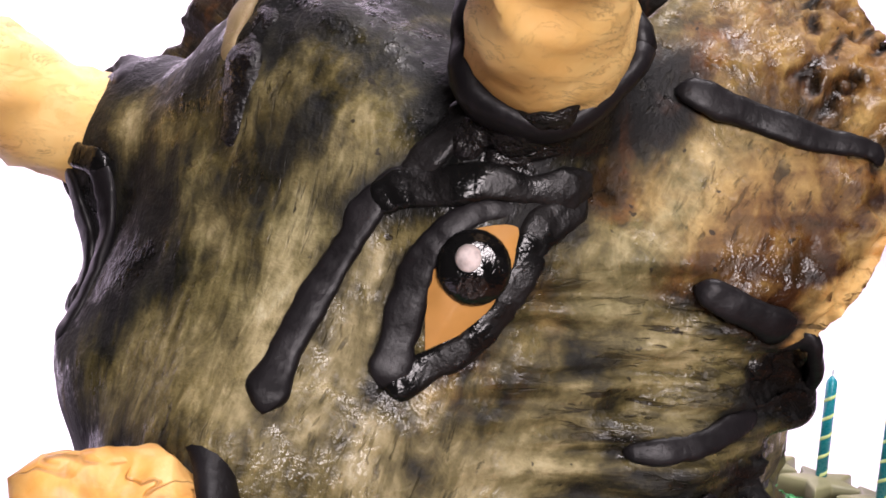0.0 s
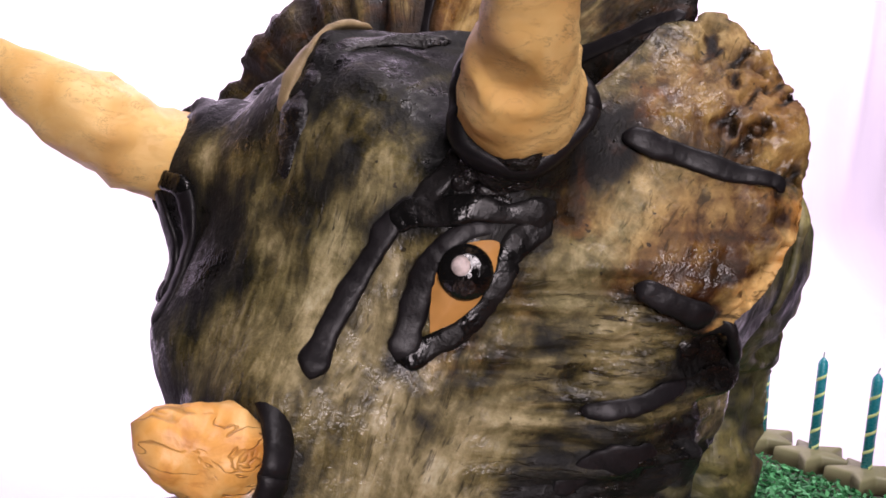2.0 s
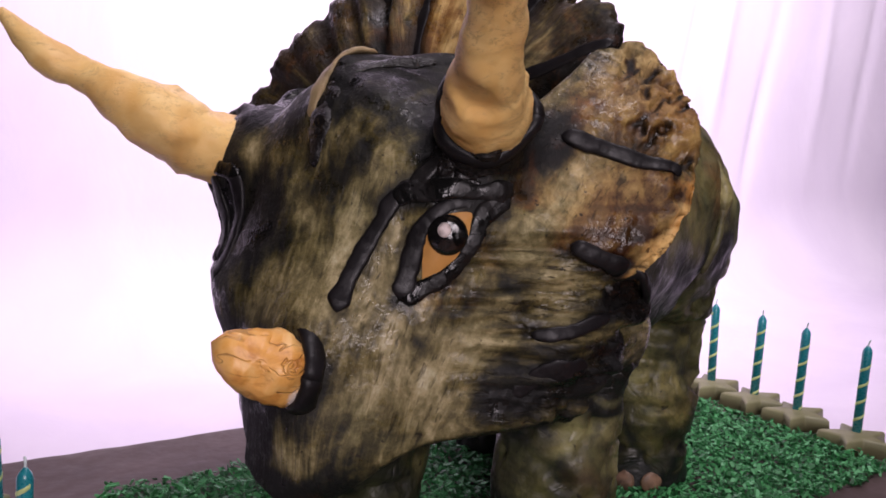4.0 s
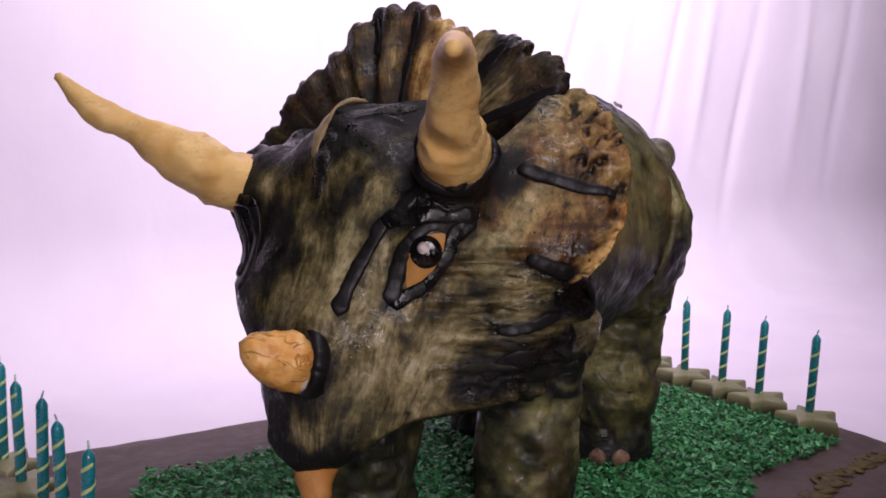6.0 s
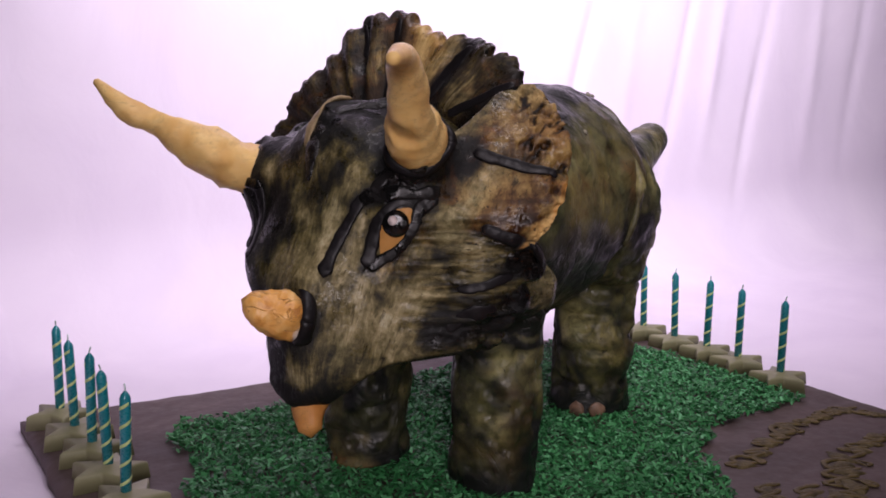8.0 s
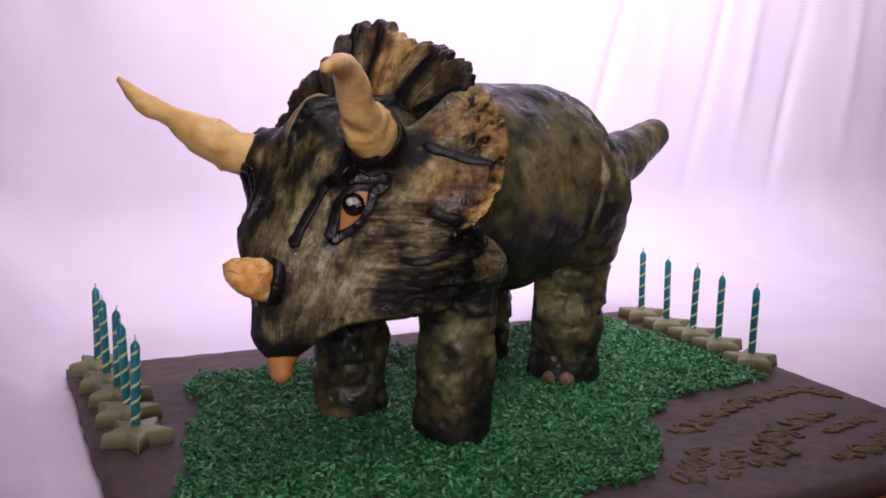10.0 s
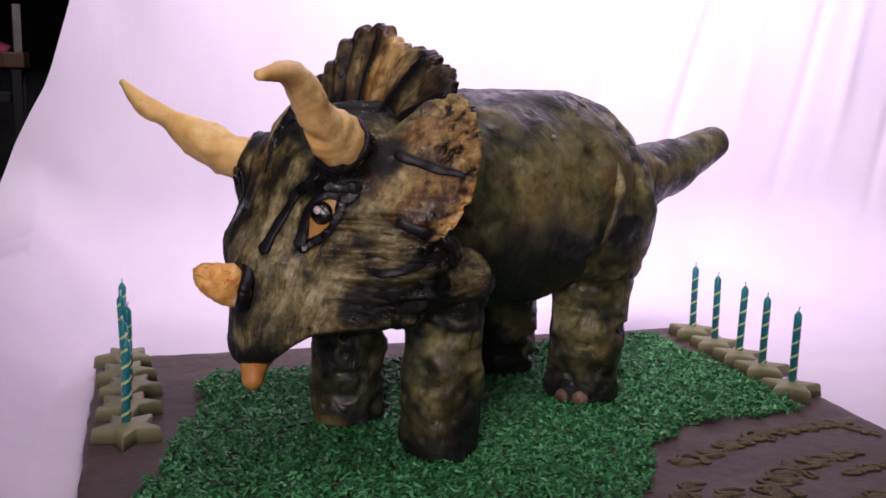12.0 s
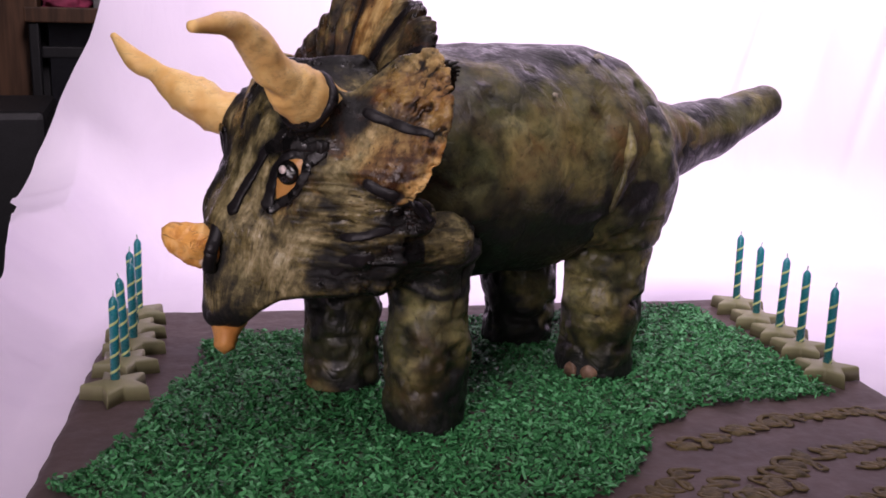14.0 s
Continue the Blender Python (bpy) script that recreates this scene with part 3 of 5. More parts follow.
cloth = part("backdrop_cloth", cloth_shape(), CLOTH)
cloth.matrix_world = BOARD
tagged(cloth, "white cloth backdrop draped behind and under the cake board", "backdrop", kind="structure")

# ---- the room ----


def room_slab(name, size, centre, material, label):
    bm = bmesh.new()
    box(bm, size, Matrix.Translation(centre))
    ob = part(name, bm, material, smooth=False)
    ob.matrix_world = BOARD
    return tagged(ob, label, name.split("_")[0], kind="structure")


room_slab("wall_back", (5.2, 0.1, 2.6), (0.0, 2.2, 0.5), ROOM_WALL, "plain dim wall behind the backdrop")
room_slab("wall_left", (0.1, 5.0, 2.6), (-2.4, -0.2, 0.5), ROOM_WALL, "plain dim side wall of the room")
room_slab("wall_right", (0.1, 5.0, 2.6), (2.6, -0.2, 0.5), ROOM_WALL, "plain dim side wall of the room")
room_slab("wall_front", (5.2, 0.1, 2.6), (0.0, -2.6, 0.5), ROOM_WALL, "plain dim wall facing the backdrop")
room_slab("floor", (5.2, 5.0, 0.1), (0.0, -0.2, -0.85), ROOM_FLOOR, "dark room floor under the table")
room_slab("ceiling", (5.2, 5.0, 0.1), (0.0, -0.2, 1.85), ROOM_WALL, "plain ceiling over the table")

# ---- the triceratops cake: body ----
cake = empty("triceratops_cake", CAKE, "sculpted triceratops cake in olive, black and ochre painted fondant", "cake")


def torso_field(x, y, z):
    d = ellipsoid(x, y, z, (0.006, 0.123, 0.170), (0.082, 0.143, 0.0835))
    d = smin(d, ellipsoid(x, y, z, (0.006, 0.187, 0.170), (0.076, 0.080, 0.0755)), 0.03)
    d = smin(d, ellipsoid(x, y, z, (0.004, 0.045, 0.168), (0.074, 0.075, 0.077)), 0.03)
    d = smin(d, ellipsoid(x, y, z, (0.0, -0.01, 0.15), (0.05, 0.06, 0.05)), 0.03)
    d = smin(d, capsule(x, y, z, (0.004, 0.25, 0.17), (0.003, 0.33, 0.168), 0.045, 0.03), 0.02)
    return d


def warped(v, depth=0.007):
    """Points shifted by noise, so that brushed patches get uneven edges."""
    return v + depth * np.stack([cloud(v + 11.1 * k, 55) + 0.5 * cloud(v + 7.7 * k, 130) for k in (1, 2, 3)], 1)


def body_paint(v, nrm):
    w = warped(v, 0.010)
    # Black airbrush on the back; belly and haunch crease get their shade painted in.
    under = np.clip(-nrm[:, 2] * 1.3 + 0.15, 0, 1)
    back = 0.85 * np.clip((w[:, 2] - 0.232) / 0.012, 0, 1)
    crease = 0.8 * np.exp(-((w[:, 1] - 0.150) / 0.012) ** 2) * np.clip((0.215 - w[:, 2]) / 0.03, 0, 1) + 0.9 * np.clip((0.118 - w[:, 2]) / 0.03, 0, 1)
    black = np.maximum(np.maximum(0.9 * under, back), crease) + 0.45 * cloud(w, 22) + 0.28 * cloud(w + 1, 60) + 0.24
    side = np.exp(-((w[:, 2] - 0.188) / 0.032) ** 2)
    pale = 0.85 * np.clip(cloud(w + 5, 26) * 1.8 - 0.1, 0, 1) * (0.30 + 0.70 * side)
    warm = 0.8 * np.clip(cloud(w + 3.3, 21) * 1.5 + 0.1, 0, 1) * side
    flank = blob(w, (0.085, 0.105, 0.195), (0.06, 0.050, 0.024))
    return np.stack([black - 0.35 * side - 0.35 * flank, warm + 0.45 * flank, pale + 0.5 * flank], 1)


def body_crumple(v, nrm):
    return -0.005 * np.clip(cloud(v * np.array([0.8, 0.8, 1.2]) + 2, 60) - 0.30, 0, 1)


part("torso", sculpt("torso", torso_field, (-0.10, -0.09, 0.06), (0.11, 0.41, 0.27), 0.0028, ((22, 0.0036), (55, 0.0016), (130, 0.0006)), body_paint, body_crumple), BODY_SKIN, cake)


def tail_field(x, y, z):
    d = capsule(x, y, z, (0.004, 0.30, 0.168), (0.002, 0.38, 0.177), 0.035, 0.0235)
    d = smin(d, capsule(x, y, z, (0.002, 0.38, 0.177), (-0.001, 0.462, 0.1965), 0.0236, 0.0172), 0.01)
    return d


def tail_paint(v, nrm):
    p = body_paint(v, nrm)
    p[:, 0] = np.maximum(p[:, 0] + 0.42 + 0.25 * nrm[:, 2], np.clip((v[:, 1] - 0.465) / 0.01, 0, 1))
    return p


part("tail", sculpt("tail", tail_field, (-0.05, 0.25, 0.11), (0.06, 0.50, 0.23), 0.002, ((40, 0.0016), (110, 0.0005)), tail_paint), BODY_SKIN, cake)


def leg(cx, cy, out, rear, seed, nails=()):
    """A leg with its thigh or shoulder; out: the side of the body that it is on."""
    def field(x, y, z):
        d = capsule(x, y, z, (cx, cy, -0.012), (cx, cy + 0.002, 0.055), 0.0288 + 0.0022 * rear, 0.0258 + 0.0037 * rear)
        if rear:
            d = smin(d, capsule(x, y, z, (cx, cy + 0.002, 0.055), (cx + out * 0.004, cy + 0.008, 0.110), 0.0290, 0.033), 0.012)
            mid = cy + 0.016
            wide = np.where(y < mid, mid + (y - mid) * 0.64, y)
            d = smin(d, ellipsoid(x, wide, z, (cx + out * 0.003, mid - 0.003, 0.154), (0.0412, 0.0470, 0.061)), 0.008)
        else:
            d = smin(d, capsule(x, y, z, (cx, cy + 0.002, 0.055), (cx, cy, 0.100), 0.0255, 0.0275), 0.012)
            d = smin(d, ellipsoid(x, y, z, (cx + out * 0.004, cy - 0.001, 0.124), (0.030, 0.036, 0.027)), 0.006)
        return smax(d, -z + 0.001, 0.004)

    def paint(v, nrm):
        p = body_paint(v, nrm)
        w = warped(v, 0.008)
        # Black blotches, growing solid towards the foot.
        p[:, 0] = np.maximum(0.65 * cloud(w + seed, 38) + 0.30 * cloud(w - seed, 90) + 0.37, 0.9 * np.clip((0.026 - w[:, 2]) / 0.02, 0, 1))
        # Far legs blacker all over: the shade beneath the body is painted on them.
        if out < 0:
            p[:, 0] += 0.25
            if not rear:
                smudge = blob(w, (cx + 0.002, cy - 0.026, 0.006), (0.024, 0.02, 0.013))
                p[:, 0] -= 1.4 * smudge
        else:
            front = np.exp(-((w[:, 0] - cx - 0.010) / 0.016) ** 2 - ((w[:, 2] - 0.062) / 0.026) ** 2) * (w[:, 1] < cy)
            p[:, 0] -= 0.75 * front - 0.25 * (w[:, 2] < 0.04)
            p[:, 2] += 0.6 * front
        if not rear:
            # Black band along the crease below the shoulder, streaks above it.
            p[:, 0] = np.maximum(p[:, 0], 0.9 * np.exp(-((w[:, 2] - 0.098) / 0.006) ** 2)) + (0.80 + 0.6 * cloud(w * np.array([0.4, 0.4, 2.0]), 90)) * np.clip((w[:, 2] - 0.10) / 0.01, 0, 1)
        p[:, 2] = 0.95 * np.clip(1.7 * cloud(w + 2 * seed, 42), 0, 1)
        p[:, 1] = 0.4 * np.clip(1.4 * cloud(w + 3 * seed, 36), 0, 1) + 0.6 * np.clip((0.016 - w[:, 2]) / 0.008, 0, 1)
        if out < 0 and not rear:
            p[:, 1], p[:, 2] = p[:, 1] + 1.2 * smudge, p[:, 2] + 0.5 * smudge
        if rear:
            p[:, 2] += 0.7 * np.exp(-((w[:, 1] - cy + 0.028) / 0.006) ** 2) * np.clip((v[:, 2] - 0.13) / 0.02, 0, 1)
        return p

    def crumple(v, nrm):
        seam = 0
        if not rear:
            seam = cloud(v * np.array([0.5, 0.5, 2.6]) + 3, 110) * 0.0018 * np.clip((v[:, 2] - 0.105) / 0.01, 0, 1)
        calm = 1.0 - 0.8 * rear * np.clip((v[:, 2] - 0.115) / 0.02, 0, 1)
        if rear and out > 0:
            seam = -0.0026 * np.exp(-((v[:, 2] - 0.103 - 0.003 * cloud(v, 45)) / 0.0016) ** 2) + 0.0012 * np.clip((v[:, 2] - 0.104) / 0.003, 0, 1)
        return seam - calm * 0.0085 * np.clip(cloud(v * np.array([0.6, 0.6, 1.4]) + seed, 80) - 0.20, 0, 1) - calm * 0.005 * np.clip(cloud(v + seed, 150) - 0.30, 0, 1)

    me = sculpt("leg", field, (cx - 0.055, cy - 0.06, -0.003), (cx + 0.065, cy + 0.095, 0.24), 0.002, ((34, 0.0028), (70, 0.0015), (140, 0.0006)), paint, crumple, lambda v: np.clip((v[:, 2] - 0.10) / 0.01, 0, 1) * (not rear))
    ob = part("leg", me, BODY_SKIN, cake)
    for k, deg in enumerate(nails):
        a = radians(deg)
        bm = bmesh.new()
        m = pose(cx + 0.0290 * math.cos(a), cy + 0.0290 * math.sin(a), 0.0068, 0, 0, deg) @ Matrix.Diagonal((0.0026, 0.0062, 0.0074, 1))
        bmesh.ops.create_uvsphere(bm, u_segments=14, v_segments=9, radius=1.0, matrix=m)
        for vert in bm.verts:
            vert.co += vert.co.normalized() * 0.0026 * noise.noise(vert.co * 190 + Vector((seed, k, 0)))
        part("toenail", bm, TOE, ob, "worn peach-coloured toenail")
    return ob


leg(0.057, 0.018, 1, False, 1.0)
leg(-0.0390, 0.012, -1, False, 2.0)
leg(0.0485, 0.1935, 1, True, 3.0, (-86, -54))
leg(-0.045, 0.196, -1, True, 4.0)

# the thick pale edge of the fondant that wraps the near haunch
SEAM = smooth_line([(0.0845, 0.174, 0.2010), (0.0910, 0.171, 0.184), (0.0930, 0.167, 0.171), (0.0915, 0.162, 0.154), (0.086, 0.160, 0.138)], 4)


def seam_field(x, y, z):
    d = np.full_like(x, 1.0)
    for k in range(len(SEAM) - 1):
        wide = np.interp(k / len(SEAM), (0, 0.2, 0.42, 0.6, 1.0), (0.0026, 0.0036, 0.0034, 0.0018, 0.0014))
        d = smin(d, capsule(x, y, z, tuple(SEAM[k]), tuple(SEAM[k + 1]), wide, wide), 0.003)
    return d


def seam_paint(v, nrm):
    w = warped(v, 0.004)
    # Pale cream at the top; further down the paler tone paints in gloss.
    return np.stack([0.05 + 0.35 * cloud(w, 70) + 0.5 * np.clip((0.150 - v[:, 2]) / 0.01, 0, 1), 0.2 + 0 * v[:, 0], 0.15 + 0.6 * np.clip((v[:, 2] - 0.172) / 0.01, 0, 1) + 0.4 * cloud(w + 2, 60)], 1)


part("haunch_seam", sculpt("haunch_seam", seam_field, (0.065, 0.145, 0.125), (0.10, 0.185, 0.22), 0.0013, ((60, 0.0016), (150, 0.0006)), seam_paint), BODY_SKIN, cake, "pale raised edge of the fondant over the haunch")



def crumb(x, y, z, size, label, seed):
    """A small torn scrap of fondant stuck to the torso, seated on its surface."""
    p = np.array([[x, y, z]])
    for _ in range(6):
        p = p - normals_of(torso_field, p) * torso_field(*p.T)[:, None]
    out = Vector(normals_of(torso_field, p)[0])
    bm = bmesh.new()
    bmesh.ops.create_icosphere(bm, subdivisions=3, radius=1.0, matrix=Matrix.Translation(p[0] + np.array(out) * 0.0018) @ out.to_track_quat("Z", "Y").to_matrix().to_4x4() @ Matrix.Diagonal((*size, 1)))
    for vert in bm.verts:
        vert.co += out * 0.0012 * noise.noise(vert.co * 350 + Vector((seed, 0, 0)))
    return part("fondant_scrap", bm, SCRAP, cake, label)


crumb(0.075, 0.112, 0.222, (0.0026, 0.0022, 0.0007), "pale torn scrap of fondant on the flank", 1)
crumb(0.045, 0.180, 0.240, (0.0060, 0.0035, 0.0006), "pale rubbed patch on the back", 3)

# ---- the triceratops cake: head ----


def dense(points, per=12):
    """A smooth table through a few values."""
    return smooth_line(points, per).T


# the face's centre line: height and depth; its outline seen from the front; its roundness low (near side, far side) and high on the head
FRONT_Z, FRONT_B = dense([(0.03, -0.085), (0.05, -0.096), (0.065, -0.103), (0.08, -0.108), (0.10, -0.107), (0.125, -0.106), (0.145, -0.104), (0.165, -0.093), (0.192, -0.081),
                          (0.214, -0.074), (0.228, -0.066), (0.235, -0.056), (0.240, -0.03), (0.244, 0.01), (0.25, 0.05), (0.27, 0.14)])
WIDE_Z, WIDE_A = dense([(0.04, -0.030), (0.055, -0.015), (0.070, 0.004), (0.078, 0.018), (0.086, 0.034), (0.093, 0.050), (0.100, 0.069), (0.107, 0.090), (0.116, 0.102), (0.137, 0.106), (0.148, 0.105),
                        (0.155, 0.105), (0.163, 0.110), (0.175, 0.118), (0.19, 0.122), (0.205, 0.1205), (0.225, 0.1150), (0.240, 0.1035), (0.250, 0.0925), (0.257, 0.077), (0.262, 0.050), (0.27, 0.03)])
NEAR_A, NEAR_B = dense([(0, 0.003), (0.02, 0), (0.032, 0.003), (0.044, 0.016), (0.06, 0.037), (0.082, 0.065), (0.10, 0.091), (0.13, 0.125)])
FAR_A, FAR_B = dense([(0, 0.003), (0.03, 0.006), (0.045, 0.013), (0.06, 0.026), (0.082, 0.058), (0.10, 0.088), (0.13, 0.122)])
HIGH_A, HIGH_B = dense([(0, 0), (0.03, 0.001), (0.045, 0.005), (0.062, 0.017), (0.082, 0.052), (0.105, 0.079), (0.13, 0.104)])


def head_field(a, b, z):
    reach = np.abs(a)
    low = np.abs(a - 0.021 * np.clip((0.115 - z) / 0.035, 0, 1))
    sink = 0.020 * np.exp(-((reach - 0.05) / 0.024) ** 2) - 0.014 * np.clip((reach - 0.065) / 0.03, 0, 1)
    blend = np.clip((z - 0.14) / 0.045, 0, 1)
    blend = blend * blend * (3 - 2 * blend)
    curve = np.where(a > 0, np.interp(reach, NEAR_A, NEAR_B), np.interp(reach, FAR_A, FAR_B)) * (1 - blend) + np.interp(reach, HIGH_A, HIGH_B) * blend
    tuck = np.clip((0.150 - z) / 0.045, 0, 1) * (a < 0)
    lobe = np.clip((reach - 0.055) / 0.02, 0, 1)
    over = np.maximum(z - 0.222, 0)
    face = np.interp(z + sink * blend, FRONT_Z, FRONT_B) * (1 - lobe) + lobe * (np.interp(z - over + sink * blend, FRONT_Z, FRONT_B) + 1.05 * over)
    face = face + curve + 0.55 * tuck * reach
    wide = np.interp(z, WIDE_Z, WIDE_A) - 0.020 * tuck
    rear = np.minimum(face + 0.008 + 0.11 * np.clip((0.095 - 0.035 * np.clip((z - 0.195) / 0.03, 0, 1) - reach) / 0.05, 0, 1), 0.045)
    d = smax((face - b) * 0.66, (low - wide) * 0.75, np.where(z < 0.15, 0.020, 0.008))
    d = smax(d, (b - rear) * 0.7, 0.006)
    d = smax(d, (np.interp(b, (-0.098, -0.088, -0.078, -0.068, -0.054, -0.03, 0.0, 0.03), (0.060, 0.076, 0.0885, 0.0975, 0.101, 0.1045, 0.105, 0.104)) - z) * 0.8, 0.006)
    slope = np.where(a > 0, 0.42 * np.maximum(reach - 0.045, 0), -0.16 * np.maximum(reach - 0.02, 0))
    d = smax(d, (z - 0.237 - slope - 0.1 * np.clip((0.056 - reach) / 0.012, 0, 1) * (a > 0)) * 0.9, 0.005)
    d = smin(d, capsule(a, b, z, (-0.003, -0.054, 0.2365), (0.018, -0.005, 0.2395), 0.0055, 0.0065), 0.012)
    d = smin(d, capsule(a, b, z, (0.052, -0.034, 0.206), (0.0640, -0.0490, 0.2190), 0.019, 0.0162), 0.008)
    d = smin(d, capsule(a, b, z, (0.083, -0.022, 0.134), (0.070, 0.034, 0.132), 0.014, 0.019), 0.014)
    d = smin(d, ellipsoid(a, b, z, (0.0975, 0.004, 0.1545), (0.0105, 0.012, 0.0115)), 0.006)
    return smin(d, ellipsoid(a, b, z, (-0.052, -0.053, 0.192), (0.024, 0.026, 0.028)), 0.012)


def face_depth(a, z):
    """How far forward the head's face lies at (a, z)."""
    b = np.linspace(-0.16, 0.06, 441)
    f = head_field(np.full_like(b, a), b, np.full_like(b, z))
    inside = np.nonzero(f < 0)[0]
    return b[inside[0]] if len(inside) else 0.02


# where rolls of black icing lie on the face: (a, z)
BROW = [(0.0365, 0.1505), (0.0352, 0.158), (0.0357, 0.1671), (0.0377, 0.1767), (0.0408, 0.1865), (0.0440, 0.1918), (0.0485, 0.1945)]
BROW_ROLL = [(0.0415, 0.1885), (0.0455, 0.1925), (0.0520, 0.1932), (0.0590, 0.1945), (0.0655, 0.1938), (0.0706, 0.1950), (0.0728, 0.1938)]
LID_HIGH = [(0.0496, 0.1552), (0.0508, 0.1646), (0.0512, 0.1745), (0.0530, 0.1812), (0.0570, 0.1866), (0.0616, 0.1895), (0.0664, 0.1888), (0.0690, 0.1880)]
LID_LOW = [(0.0499, 0.1552), (0.0547, 0.1586), (0.0603, 0.1630), (0.0646, 0.1700), (0.0672, 0.1780), (0.0680, 0.1845), (0.0700, 0.1890), (0.0722, 0.1928)]
RIDGE = [(0.0805, 0.2152), (0.0882, 0.2129), (0.0977, 0.2093), (0.1050, 0.2066), (0.1110, 0.2052), (0.1135, 0.2025)]
BAR = [(0.0899, 0.1756), (0.0964, 0.1726), (0.1010, 0.1686), (0.1032, 0.1617)]
BAR_LOW = [(0.0835, 0.1432), (0.0903, 0.1439), (0.0960, 0.1455), (0.0992, 0.1490)]
JAW = [(0.0795, 0.1200), (0.0850, 0.1255), (0.0910, 0.1292), (0.0985, 0.1308)]
FOLD = [(0.0535, 0.1995), (0.0580, 0.2046), (0.0656, 0.2062), (0.0725, 0.2098), (0.0765, 0.2160)]


def smear(v, spots, reach):
    """Black paint brushed along a roll, fading out at the reach."""
    line = smooth_line(spots, 5)
    near = np.full(len(v), 9.0)
    for a, z in line:
        near = np.minimum(near, np.hypot(np.abs(v[:, 0]) - a, v[:, 2] - z))
    return np.clip(1.25 - near / reach, 0, 1) * (v[:, 1] < 0.012)


CUTS = []
cutter = random.Random(17)
for k in range(15):
    CUTS.append((cutter.uniform(0.001, 0.019), cutter.uniform(0.206, 0.247), cutter.uniform(-0.5, 0.5), cutter.uniform(0.0009, 0.0014), cutter.uniform(0.0015, 0.0038)))


def cut_marks(v):
    """1 in the short knife cuts pressed into the rim of the near side lobe."""
    out = np.zeros(len(v))
    for inset, z, lean, wide, tall in CUTS:
        da, dz = v[:, 0] - np.interp(z, WIDE_Z, WIDE_A) + inset, v[:, 2] - z
        p, q = da * math.cos(lean) - dz * math.sin(lean), da * math.sin(lean) + dz * math.cos(lean)
        out = np.maximum(out, np.exp(-(p / wide) ** 4 - (q / tall) ** 4))
    return out


def rim_zone(v):
    """1 on the crumbled edge of the frill's side lobes."""
    wide = np.interp(v[:, 2], WIDE_Z, WIDE_A)
    return np.clip((np.abs(v[:, 0]) - wide + 0.018) / 0.009, 0, 1) * np.clip((v[:, 2] - 0.158) / 0.01, 0, 1)


# brushed patches on the face: (a, b, z, radius)
BLACK_DABS = [(0.066, -0.058, 0.154, 0.008), (0.077, -0.044, 0.155, 0.007), (0.015, -0.080, 0.192, 0.008), (-0.028, -0.080, 0.184, 0.009),
              (0.000, -0.090, 0.170, 0.007), (0.032, -0.103, 0.133, 0.011), (0.033, -0.056, 0.222, 0.009), (0.061, -0.067, 0.135, 0.006)]
PALE_DABS = [(0.068, -0.058, 0.140, 0.009), (0.053, -0.078, 0.130, 0.011), (0.041, -0.093, 0.140, 0.007), (0.040, -0.082, 0.167, 0.007), (0.064, -0.064, 0.124, 0.009), (0.074, -0.050, 0.148, 0.006), (0.092, -0.030, 0.156, 0.007), (0.086, -0.037, 0.134, 0.006), (0.097, -0.018, 0.138, 0.005)]
OLIVE_DABS = [(0.014, -0.092, 0.165, 0.009), (-0.004, -0.078, 0.200, 0.008), (0.012, -0.075, 0.209, 0.006), (0.016, -0.085, 0.180, 0.008), (0.014, -0.100, 0.152, 0.009), (0.036, -0.070, 0.206, 0.005), (-0.038, -0.078, 0.203, 0.007)]


def dabs(v, spots, grow=1.0):
    out = np.zeros(len(v))
    for a, b, z, r in spots:
        out = np.maximum(out, np.exp(-(np.linalg.norm(v - np.array([a, b, z]), axis=1) / (r * grow * 1.25)) ** 2))
    return out


